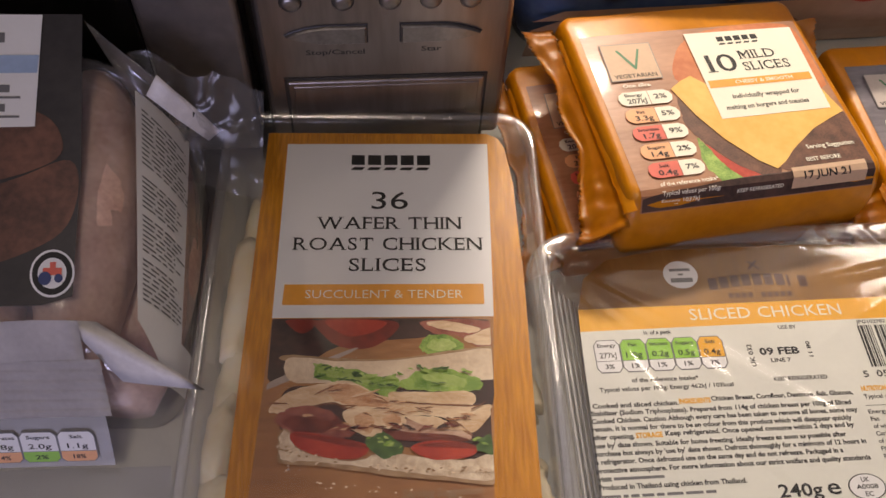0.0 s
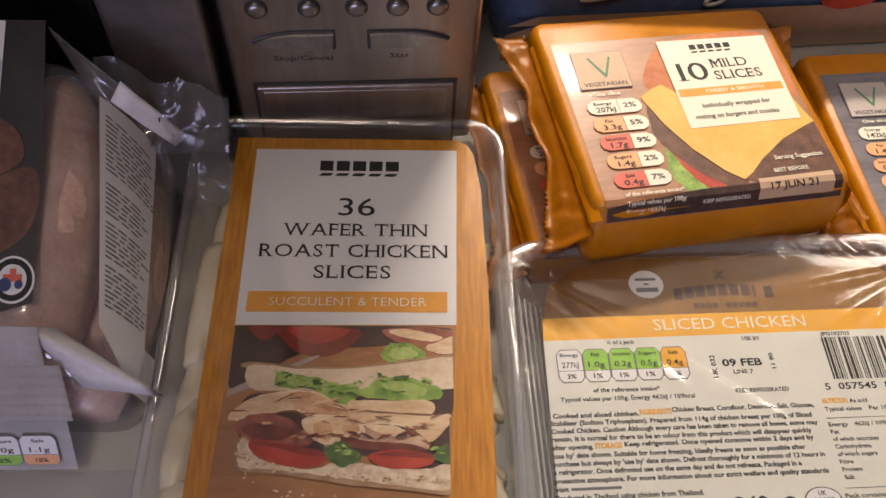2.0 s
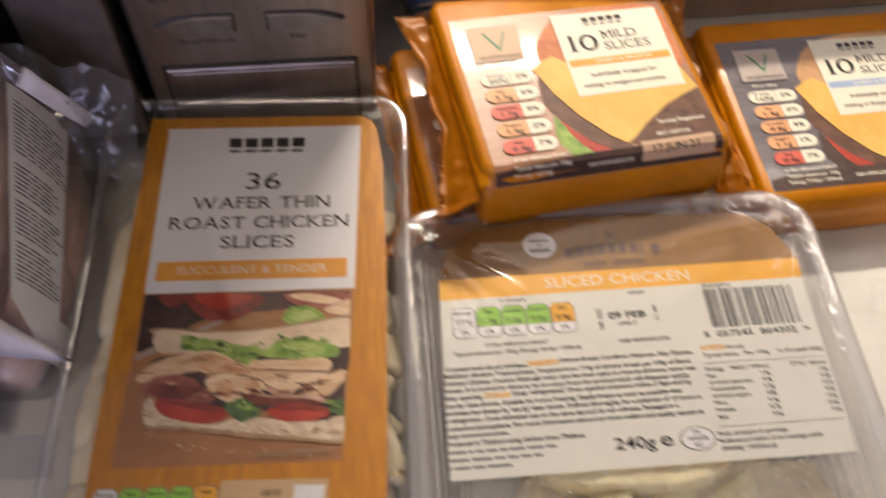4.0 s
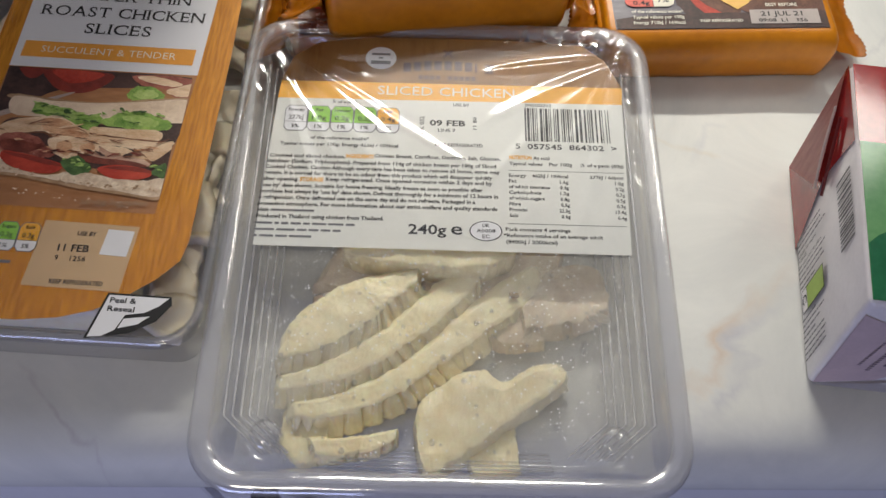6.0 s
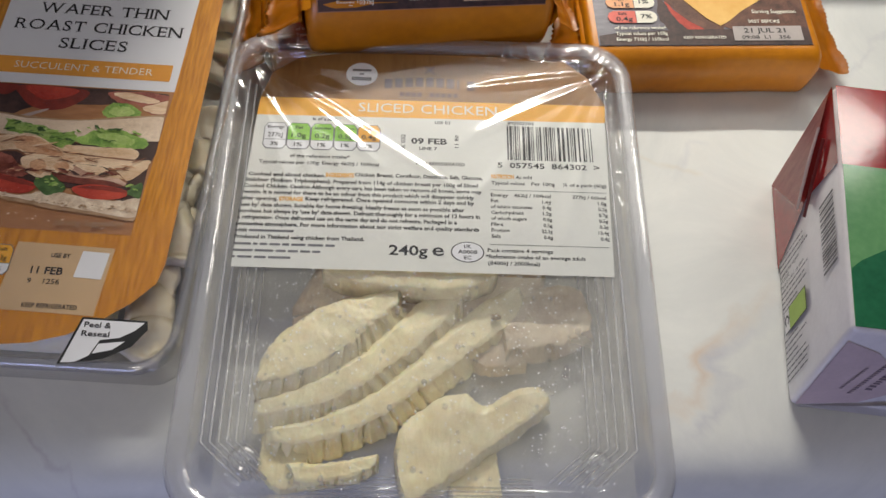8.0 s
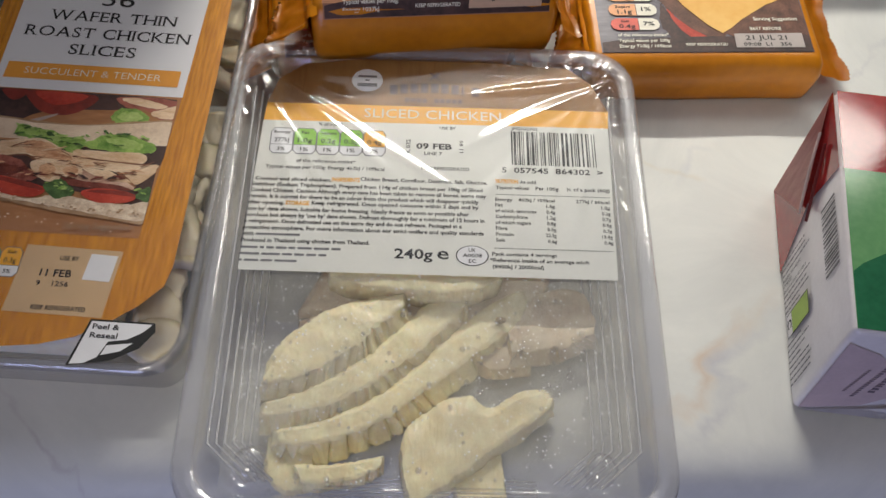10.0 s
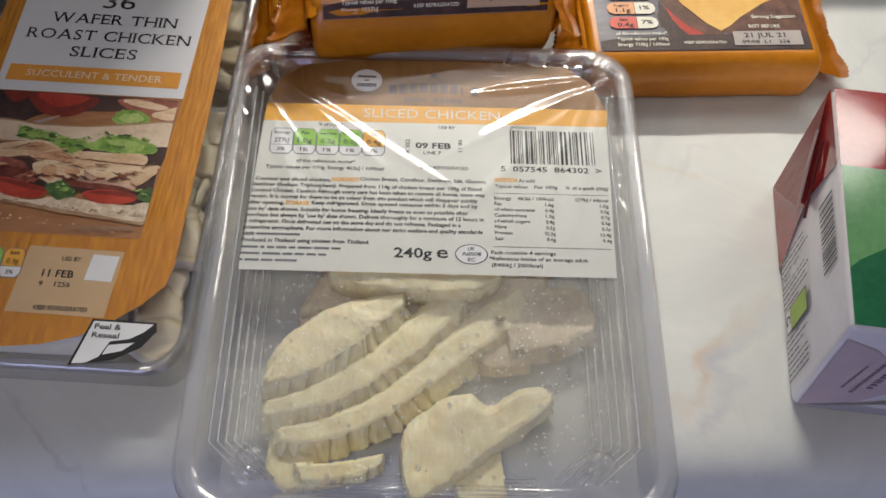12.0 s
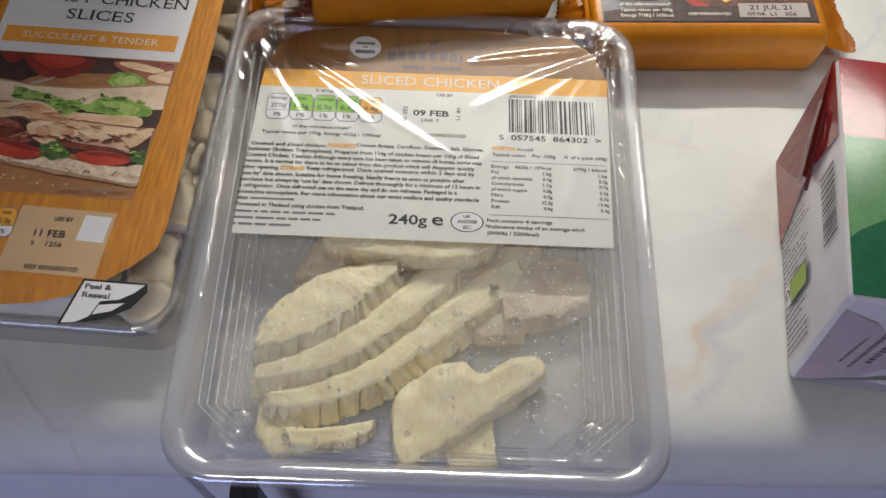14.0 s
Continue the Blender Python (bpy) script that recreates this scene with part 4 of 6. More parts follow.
def wafer_tray():
    t = thing("wafer_chicken_tray", pose(-0.0335, 0.1775, 0.0, 0, 0, -3.3), "clear tray of wafer thin chicken with an orange label", "food tray")
    hw, hh, r = 0.0535, 0.0915, 0.013
    lv = [(0.0060, 0.0006), (0.0048, 0.0015), (0.0042, 0.004), (0.0032, 0.0250), (0.0030, 0.0280), (0.0006, 0.0286), (0.0, 0.0280), (-0.0004, 0.0262)]
    part("tray", loft(tray_rings(hw, hh, r, lv, 9), True), WAFER_PLASTIC, t, "clear plastic tray", True)
    part("rim", loft(tray_rings(hw, hh, r, [(0.0032, 0.0284), (0.0026, 0.0294), (0.0008, 0.0295), (0.0001, 0.0288), (-0.0005, 0.0268)], 9), False), WAFER_PLASTIC, t, "clear rolled tray rim", True)
    # folded slices that fill it
    for k, (x, ya, yb, wide, high) in enumerate(((-43.5, 44, 2, 6.6, 15), (-43.0, 10, -22, 7.4, 11), (-44.5, -10, -38, 6.4, 14), (-42.5, -30, -56, 7.6, 11), (-44.0, -48, -70, 6.6, 14), (-42.5, -60, -84, 7.4, 11), (-42, 66, 36, 6.0, 8))):
        path, rad = [], []
        for j in range(15):
            f = j / 14
            path.append(((x + 1.6 * math.sin(f * 4 + k)) * MM, (ya + (yb - ya) * f) * MM, (high + 1.2 * math.sin(f * 5 + 2 * k)) * MM))
            rad.append(wide * MM * (0.30 + 0.70 * math.sin(math.pi * (0.05 + 0.9 * f)) ** 0.5) * (1 + 0.16 * noise.noise(Vector((f * 4, k * 3.0, 1)))))
        roll = tube(path, rad, 18)
        for v in roll.verts:
            v.co += Vector((0.0016, 0.0016, 0.0020)) * noise.noise(v.co * 170 + Vector((0, 0, k)))
            v.co.x = max(-0.0492, v.co.x)
        part("chicken_fold", roll, CHICKEN_RAW, t, "pale rolled slice of chicken", True)
    rnd = random.Random(5)

    def folded_slice(cx, cy, w, d, z, rise, turn, seed):
        """One thin slice folded over: a leaning sheet with a rolled lip, in millimetres."""
        c, q = math.cos(radians(turn)), math.sin(radians(turn))
        def at(a, b):
            u, v = (a - 0.5) * w, (b - 0.5) * d
            n1, n2 = noise.noise(Vector((a * 2.2, b * 1.6, seed))), noise.noise(Vector((a * 6, b * 5, seed + 2)))
            h = z + rise * b + 2.0 * n1 + 0.7 * n2 - 5.0 * max(0.0, b - 0.86) / 0.14 * (b - 0.80) * 5 - 2.5 * max(0.0, abs(a - 0.5) - 0.36) / 0.14
            x, y = u + 1.8 * n1, v + 1.5 * n2
            return (max(-49.6, min(49.6, cx + x * c - y * q)) * MM, max(-85.0, min(85.0, cy + x * q + y * c)) * MM, max(2.0, min(25.0, h)) * MM)
        bm = grid_skin(16, 14, at)
        bmesh.ops.solidify(bm, geom=bm.faces[:], thickness=0.0010)
        return bm
    for s in (-1, 1):
        y = 78.0
        k = 0
        while y > -82:
            flat = y > -10 and s > 0
            if s < 0 or rnd.random() < (0.55 if flat else 0.22):
                y -= rnd.uniform(5, 9)
                continue
            part("chicken_fold", folded_slice(s * rnd.uniform(36, 41), y, rnd.uniform(14, 24), rnd.uniform(12, 22), rnd.uniform(13, 18) - 9 * flat, rnd.uniform(4, 8), rnd.choice((0, 180, 75, -80, 100)) + rnd.uniform(-28, 28), k + 40 * s), CHICKEN_RAW, t, "", True)
            y -= rnd.uniform(4.5, 9.5)
            k += 1
    part("chicken_stack", box(-0.026, 0.026, -0.080, 0.078, 0.0025, 0.0225, 0.006, 3), CHICKEN_RAW, t, "", True)
    z = 0.0288
    outline = [(-39, -84.5), (-20, -86), (-2, -86), (10, -84.5), (20, -81.5), (29, -76.2), (37, -70), (43.2, -63), (44.6, -56), (45.2, 20), (44.4, 60), (42.5, 75), (40.5, 79.5), (36.5, 81.6), (-38.2, 81.4), (-38.6, 40), (-39.5, -43)]
    lab = part("label", sheet(outline, z), KRAFT, t, "printed label with orange wood grain edges")
    z1 = z + 0.0001
    part("white_panel", sheet([(-31.4, 76.4), (36.6, 77.0), (34.9, 9.6), (-31.4, 9.2)], z1), PAPER, lab)
    z2 = z1 + 0.0001
    for k in range(5):
        bars([(-9.6 + 5.5 * k, 67.5, 4.4, 4.2)], BLACK_INK, lab, z2, "maker_mark")
        part("maker_mark", sheet([(-9.8 + 5.4 * k, 65.3), (-6.0 + 5.4 * k, 65.3), (-5.0 + 5.4 * k, 66.5), (-8.8 + 5.4 * k, 66.5)], z2), BLACK_INK, lab)
    write_roman("36", -2.6, 49.3, 7.0, 11.8, BLACK_INK, lab, z2)
    write_roman("WAFER THIN", -19.6, 41.4, 4.7, 45.8, BLACK_INK, lab, z2)
    write_roman("ROAST CHICKEN", -26.6, 33.4, 4.7, 59.2, BLACK_INK, lab, z2)
    write_roman("SLICES", -9.2, 25.6, 4.7, 23.9, BLACK_INK, lab, z2)
    part("orange_band", sheet([(-28.8, 13.6), (32.3, 13.8), (32.4, 21.0), (-28.6, 20.8)], z2), ORANGE_INK, lab)
    write("SUCCULENT & TENDER", -22.1, 15.9, 2.9, 48.0, CREAM, lab, z2 + 0.0001, -0.006)
    sandwich_picture(lab, z1)
    write("Serving Suggestion", 7.4, -45.4, 2.1, 21.6, ink("dim_caption_ink", (0.36, 0.24, 0.15)), lab, z1 + 0.0008, 0, 2.5, 0.15)
    cells(lab, -37.0, -63.0, 6.9, 10.0, [("Energy", "446kJ", "5%", PAPER), ("Fat", "1.8g", "3%", GREEN_INK), ("Saturates", "0.5g", "3%", GREEN_INK), ("Sugars", "0.2g", "1%", GREEN_INK), ("Salt", "0.3g", "5%", AMBER_INK)], z1, 6.2)
    bars([(-36.0, -67.5, 27.0, 1.1)], GREY_INK, lab, z1)
    part("date_panel", sheet([(-3.8, -74.5), (26.6, -75.0), (28.2, -52.0), (-2.0, -51.5)], z1), ink("tan_panel", (0.62, 0.43, 0.24)), lab)
    part("code_patch", sheet([(17.6, -62.6), (26.2, -62.9), (27.0, -53.8), (18.6, -53.5)], z2), PAPER, lab, "white patch")
    write("USE BY", 9.2, -56.3, 1.5, 6.0, BLACK_INK, lab, z2)
    write("11 FEB", 4.3, -62.1, 2.4, 9.8, BLACK_INK, lab, z2, 0.02)
    write("9    1256", 4.1, -65.4, 1.7, 9.8, BLACK_INK, lab, z2, 0.01)
    write("KEEP REFRIGERATED", 4.6, -73.4, 1.5, 16.6, BLACK_INK, lab, z2)
    part("film_lid", folded_film(hw - 0.001, hh - 0.001, r, 0.0300, 0.0002, 4.2, 0.00025), FILM, t, "clear film lid", True)
    # the peel tab sits on the film's corner
    zt = 0.0304
    tab = part("peel_label", sheet([(24.2, -76.0), (43.6, -76.2), (44.2, -79), (40.5, -84.5), (33, -88.8), (20.2, -91.2)], zt), BLACK_INK, t, "white and black peel tab label")
    part("peel_panel", sheet([(24.8, -76.7), (43.0, -76.8), (40.5, -79.5), (36.5, -82.0), (31, -83.0), (28.8, -88.0), (25.2, -90.2), (21.2, -90.6)], zt + 0.0001), PAPER, tab)
    part("peel_curl", sheet([(30.8, -84.2), (38.4, -83.0), (35.2, -85.8), (29.6, -87.4)], zt + 0.0001), PAPER, tab)
    write("Peel &", 25.4, -79.2, 1.7, 8.0, BLACK_INK, tab, zt + 0.0002)
    write("Reseal", 25.2, -82.0, 1.7, 8.2, BLACK_INK, tab, zt + 0.0002)
    return t


WOOD_PRINT = speckled("printed_wood", (0.13, 0.055, 0.027), (0.32, 0.15, 0.07), 70, 0.55, 0, 0, 0.0, (0.35, 1.6, 1))
BREAD_PRINT = speckled("printed_bread", (0.54, 0.38, 0.25), (0.90, 0.77, 0.60), 420, 0.55, 0, 0, 0.0)
LETTUCE_PRINT = speckled("printed_lettuce", (0.10, 0.24, 0.03), (0.42, 0.60, 0.14), 230, 0.55, 0, 0, 0.0)
HERB_PRINT = speckled("printed_herb", (0.03, 0.07, 0.02), (0.12, 0.22, 0.06), 400, 0.55, 0, 0, 0.0)
TOMATO_PRINT = speckled("printed_tomato", (0.38, 0.03, 0.015), (0.62, 0.08, 0.04), 90, 0.55, 0, 0, 0.0)
MEAT_PRINT = speckled("printed_meat", (0.42, 0.20, 0.12), (0.80, 0.58, 0.44), 150, 0.55, 0, 0, 0.0, (0.5, 1.6, 1))
BURGER_PRINT = speckled("printed_burger", (0.07, 0.028, 0.018), (0.20, 0.085, 0.05), 220, 0.55, 0, 0, 0.0)
BACON_PRINT = speckled("printed_bacon", (0.20, 0.045, 0.03), (0.48, 0.16, 0.11), 260, 0.55, 0, 0, 0.0)
SHADE_PRINT = speckled("printed_dark", (0.025, 0.014, 0.012), (0.10, 0.05, 0.04), 90, 0.55, 0, 0, 0.0)


def wobble(pts, n, amp, seed):
    out = []
    for k, (x, y) in enumerate(smooth_loop(pts, n)):
        q = Vector((x * 0.9, y * 0.9, seed))
        out.append((x + amp * noise.noise(q), y + amp * noise.noise(q + Vector((5, 3, 1)))))
    return out


LIGHT_LEAF = speckled("printed_light_leaf", (0.26, 0.42, 0.07), (0.56, 0.68, 0.24), 300, 0.55, 0, 0, 0.0)
PALE_MEAT = speckled("printed_pale_meat", (0.66, 0.42, 0.23), (0.92, 0.72, 0.50), 130, 0.55, 0, 0, 0.0, (0.6, 1.6, 1))
HAM_FOLD = speckled("printed_ham_fold", (0.50, 0.22, 0.10), (0.84, 0.54, 0.32), 160, 0.55, 0, 0, 0.0, (0.7, 1.4, 1))
BROWN_LINE = speckled("printed_brown_rind", (0.16, 0.06, 0.03), (0.36, 0.16, 0.08), 300, 0.55, 0, 0, 0.0)
BACON_DARK = speckled("printed_dark_bacon", (0.10, 0.018, 0.012), (0.28, 0.07, 0.04), 240, 0.55, 0, 0, 0.0)
TOMATO_DARK = speckled("printed_dark_tomato", (0.16, 0.02, 0.012), (0.34, 0.045, 0.025), 60, 0.55, 0, 0, 0.0)
WARM_BOARD = speckled("printed_warm_board", (0.30, 0.125, 0.045), (0.50, 0.24, 0.10), 60, 0.55, 0, 0, 0.0, (0.4, 1.6, 1))
PALE_EDGE = speckled("printed_board_edge", (0.36, 0.28, 0.24), (0.50, 0.40, 0.34), 60, 0.55, 0, 0, 0.0)
BREAD_TOP = speckled("printed_bread_slice", (0.64, 0.47, 0.32), (0.88, 0.72, 0.54), 110, 0.55, 0, 0, 0.0)
CRUST_PRINT = speckled("printed_crust", (0.30, 0.17, 0.08), (0.52, 0.34, 0.20), 300, 0.55, 0, 0, 0.0)


def sandwich_picture(lab, z):
    """The printed picture of a ham, lettuce and tomato sandwich on a board, in layers of flat ink."""
    lay = iter(range(1, 80))
    def patch(pts, mt, amp=0.6, n=6):
        soft = [(max(-31.2, min(33.6 if y > -20 else 32.2, x)), min(9.0, y)) for x, y in wobble(pts, n, amp, len(pts))]
        part("picture_patch", sheet(soft, z + 0.000012 * next(lay)), mt, lab)
    part("picture", sheet([(-31.4, 9.0), (34.8, 9.4), (31.8, -47.0), (-33.4, -47.0)], z), WARM_BOARD, lab)
    patch([(-31.5, 9.0), (33.0, 8.5), (15.5, 3.0), (-8.5, 0.5), (-19.0, -5.0), (-29.5, -12.5)], SHADE_PRINT, 0.3)
    patch([(-29.0, -14.0), (-16.5, -5.5), (3.0, -0.5), (20.5, 1.5), (34.0, -3.0), (32.5, -28.0), (-27.5, -27.0)], WARM_BOARD, 0.3)
    patch([(-27.0, 8.5), (-25.0, 5.5), (-22.0, 4.0), (-19.0, 6.0), (-18.5, 8.5)], TOMATO_DARK, 0.15)
    patch([(-17.5, 8.5), (-15.5, 3.0), (-10.5, -0.5), (-3.0, -1.0), (3.5, 2.5), (5.0, 8.0)], TOMATO_DARK, 0.1)
    patch([(-15.0, 8.5), (-12.5, 5.0), (-8.0, 3.0), (-1.0, 4.5), (2.0, 8.0)], TOMATO_PRINT, 0.15)
    patch([(-30.5, -11.5), (-8.5, -1.5), (-8.0, -2.5), (-30.0, -13.5)], PALE_EDGE, 0.1)
    patch([(13.5, 8.0), (34.0, 7.5), (34.0, -1.0), (30.5, -1.5), (24.0, 3.0), (16.5, 4.0)], BACON_PRINT, 0.5)
    patch([(14.5, 7.5), (20.5, 8.0), (30.5, 5.5), (27.0, 4.0), (18.0, 5.5)], PALE_MEAT, 0.4)
    patch([(25.5, 2.0), (30.5, 4.5), (34.0, 5.5), (34.0, 0.5), (29.5, 0.0)], PALE_MEAT, 0.4)
    patch([(12.5, -1.5), (14.5, 3.0), (20.0, 3.5), (24.5, 1.0), (25.5, -1.5), (18.5, -3.5)], LETTUCE_PRINT, 0.9)
    patch([(14.5, -0.5), (16.5, 2.0), (21.5, 1.5), (23.0, -1.0), (18.5, -2.0)], LIGHT_LEAF, 0.7)
    patch([(-25.5, -14.0), (-11.0, -13.0), (13.5, -13.5), (34.0, -9.5), (32.5, -33.0), (21.0, -34.0), (6.5, -31.0), (-9.5, -31.0), (-25.5, -27.0)], SHADE_PRINT, 0.4)
    patch([(-26.0, -3.0), (-12.0, -4.0), (3.0, -4.5), (20.5, -2.0), (33.5, -0.5), (34.0, -2.5), (3.0, -6.0), (-25.5, -5.0)], CRUST_PRINT, 0.25)
    patch([(-25.5, -4.0), (-12.0, -5.0), (3.0, -5.0), (20.5, -3.0), (33.5, -1.5), (34.0, -9.5), (30.5, -11.5), (3.5, -12.0), (-16.0, -12.0), (-25.0, -11.0)], BREAD_TOP, 0.3)
    patch([(-18.5, -8.0), (-16.5, -6.0), (-11.5, -7.0), (-6.5, -8.0), (1.0, -10.0), (6.5, -11.0), (5.5, -14.5), (2.5, -16.5), (-0.5, -15.0), (-11.0, -12.0), (-17.0, -10.5)], LETTUCE_PRINT, 1.1)
    patch([(6.0, -13.0), (12.5, -8.0), (20.5, -8.0), (29.5, -11.0), (29.5, -14.5), (23.0, -15.0), (13.5, -14.5)], LETTUCE_PRINT, 1.1)
    patch([(-17.0, -8.0), (-14.0, -7.0), (-8.0, -9.0), (-1.5, -11.0), (-4.0, -12.5), (-11.5, -10.5)], LIGHT_LEAF, 0.9)
    patch([(13.0, -10.0), (18.0, -9.0), (25.5, -11.0), (24.5, -13.5), (17.0, -12.5)], LIGHT_LEAF, 0.9)
    patch([(-30.0, -20.0), (-24.5, -14.5), (-14.5, -12.0), (-7.5, -11.5), (3.5, -16.5), (20.5, -15.0), (27.0, -15.0), (27.5, -19.0), (32.5, -19.0), (32.5, -22.0), (25.5, -24.0), (13.5, -22.0), (1.5, -23.0), (-7.0, -20.0), (-13.0, -18.0), (-25.0, -21.0)], PALE_MEAT, 0.5)
    patch([(-13.5, -13.0), (-7.0, -12.5), (1.0, -16.5), (3.5, -19.0), (-6.0, -19.0), (-12.0, -17.0)], HAM_FOLD, 0.4)
    patch([(4.0, -15.0), (13.5, -15.0), (26.5, -15.0), (27.0, -19.0), (16.0, -18.0), (5.0, -17.5)], PALE_MEAT, 0.3)
    patch([(4.5, -17.5), (16.0, -18.5), (27.5, -19.0), (27.0, -19.5), (16.0, -19.0), (4.5, -18.0)], BROWN_LINE, 0.2)
    patch([(-25.0, -21.0), (-13.0, -18.0), (-7.0, -20.0), (1.5, -22.5), (1.5, -23.0), (-7.0, -21.0), (-13.0, -18.5), (-24.0, -21.5)], BROWN_LINE, 0.2)
    patch([(-28.0, -22.0), (-22.5, -19.0), (-13.0, -20.5), (-9.0, -24.5), (-6.0, -27.5), (-12.0, -28.5), (-21.5, -27.5), (-26.5, -25.0)], BACON_PRINT, 0.8)
    patch([(-25.5, -23.5), (-21.0, -21.5), (-14.0, -23.0), (-10.0, -26.0), (-17.0, -27.0), (-23.0, -26.0)], BACON_DARK, 0.7)
    patch([(6.5, -25.5), (11.0, -22.0), (19.0, -25.5), (25.0, -27.0), (26.0, -29.5), (18.5, -29.0), (9.0, -28.5)], MEAT_PRINT, 0.5)
    patch([(1.5, -26.0), (9.0, -27.0), (21.0, -28.0), (25.5, -29.5), (18.5, -30.0), (5.5, -29.0)], BACON_DARK, 0.5)
    patch([(-9.5, -21.0), (-4.5, -19.5), (0.5, -22.5), (1.5, -27.5), (-2.5, -28.0), (-6.5, -26.0)], PALE_MEAT, 0.4)
    patch([(-6.0, -22.5), (-2.5, -21.0), (-0.5, -24.0), (-1.5, -27.0), (-5.0, -25.5)], HAM_FOLD, 0.3)
    patch([(0.5, -22.5), (5.0, -20.5), (8.5, -23.5), (6.5, -26.0), (2.0, -25.5)], PALE_MEAT, 0.4)
    patch([(2.0, -23.0), (5.0, -21.5), (7.0, -23.5), (5.5, -25.0), (3.0, -25.0)], HAM_FOLD, 0.3)
    patch([(21.0, -23.0), (25.5, -21.5), (32.5, -20.5), (31.5, -23.0), (26.5, -27.5), (22.0, -25.5)], PALE_MEAT, 0.4)
    patch([(21.0, -23.0), (26.5, -27.5), (26.0, -28.0), (20.0, -23.5)], BROWN_LINE, 0.2)
    patch([(8.5, -22.5), (16.0, -22.5), (21.0, -24.5), (25.5, -26.5), (21.0, -26.5), (13.5, -25.0)], PALE_MEAT, 0.4)
    patch([(-26.5, -31.0), (-26.5, -26.5), (-23.5, -26.5), (-20.5, -31.5), (-14.0, -34.5), (-4.5, -35.5), (2.0, -33.0), (11.5, -34.0), (25.5, -35.5), (32.5, -33.5), (32.5, -41.5), (21.0, -41.0), (2.5, -39.0), (-14.0, -36.5), (-25.5, -35.5)], CRUST_PRINT, 0.5)
    patch([(-26.0, -31.0), (-26.0, -27.0), (-23.5, -27.0), (-21.0, -31.5), (-14.0, -34.0), (-4.5, -35.0), (2.0, -32.5), (11.5, -34.0), (25.5, -35.0), (32.5, -33.5), (32.5, -40.5), (21.0, -40.0), (2.5, -37.5), (-14.0, -35.5), (-25.0, -34.5)], BREAD_PRINT, 0.6)
    patch([(-23.5, -28.5), (-21.5, -26.5), (-10.0, -28.5), (-2.5, -30.5), (-2.5, -33.0), (-6.0, -34.5), (-14.0, -34.0), (-20.5, -31.5)], TOMATO_PRINT, 0.15)
    patch([(10.0, -31.0), (16.0, -29.5), (25.5, -30.5), (28.0, -32.5), (24.5, -34.5), (16.0, -35.0), (11.0, -33.0)], TOMATO_PRINT, 0.15)
    patch([(-22.0, -27.0), (-10.0, -28.5), (-2.5, -31.0), (-4.0, -31.5), (-12.0, -30.0), (-20.5, -28.0)], TOMATO_DARK, 0.2)
    patch([(11.5, -31.0), (17.5, -30.0), (25.5, -30.5), (27.5, -32.0), (18.5, -31.5)], TOMATO_DARK, 0.2)
    patch([(-2.0, -29.0), (2.0, -27.0), (6.5, -30.0), (7.5, -32.5), (2.5, -34.0), (-2.0, -31.5)], HERB_PRINT, 1.0)
    patch([(27.5, -32.0), (30.5, -28.0), (32.5, -29.0), (32.5, -33.5)], HERB_PRINT, 0.8)
    rnd = random.Random(21)
    def strokes(mats, path, count, long, wide, spread, amp=0.3):
        line = smooth_loop(path, 8, False)
        for _ in range(count):
            x, y = rnd.choice(line)
            x, y = x + rnd.uniform(-1, 1) * spread, y + rnd.uniform(-1, 1) * spread * 0.6
            a = rnd.uniform(-0.5, 0.5)
            c, d = math.cos(a), math.sin(a)
            q = [(-long, 0), (-long * 0.4, wide), (long * 0.5, wide * 0.8), (long, 0), (long * 0.4, -wide * 0.6), (-long * 0.5, -wide * 0.7)]
            k = rnd.uniform(0.6, 1.3)
            pts = [(max(-31.0, min(32.0, x + k * (px * c - py * d))), y + k * (px * d + py * c)) for px, py in q]
            part("picture_patch", sheet(wobble(pts, 3, amp, x), z + 0.0006 + 0.00006 * rnd.random()), rnd.choice(mats), lab)
    strokes((LIGHT_LEAF, LIGHT_LEAF, LETTUCE_PRINT, HERB_PRINT), [(-17, -7), (-8, -9), (2, -11), (12, -8), (26, -9)], 30, 1.3, 0.5, 1.2, 0.5)
    strokes((HERB_PRINT,), [(-17, -10), (-6, -11.5), (4, -13), (20, -12.5)], 14, 1.4, 0.3, 0.5, 0.3)
    strokes((PALE_MEAT, HAM_FOLD, BROWN_LINE), [(-29, -18), (-16, -15), (-6, -15), (8, -18), (28, -19)], 16, 2.6, 0.28, 1.2, 0.3)
    strokes((BACON_DARK, SHADE_PRINT, BROWN_LINE), [(-10, -24), (-4, -26), (3, -25), (12, -26), (24, -25)], 22, 1.8, 0.4, 0.9, 0.4)
    strokes((BROWN_LINE, HAM_FOLD), [(-8, -19), (-3, -22), (3, -20), (8, -22), (14, -20), (22, -23), (30, -20)], 20, 2.2, 0.22, 1.0, 0.3)
    strokes((BACON_PRINT, BACON_DARK, HAM_FOLD), [(-26, -23), (-16, -22), (-9, -25), (-12, -27)], 22, 1.6, 0.4, 1.2, 0.5)
    strokes((BREAD_TOP, CRUST_PRINT, BREAD_TOP), [(-26, -31), (-18, -34), (0, -37), (15, -38), (31, -38)], 70, 0.5, 0.28, 1.6, 0.2)
    strokes((BREAD_TOP, PALE_EDGE), [(-24, -37.5), (-12, -42), (6, -44), (24, -45)], 22, 0.45, 0.3, 2.0, 0.2)
    strokes((HERB_PRINT, LETTUCE_PRINT, LIGHT_LEAF), [(-1, -28.5), (3, -30), (6, -31)], 16, 1.0, 0.4, 1.4, 0.5)
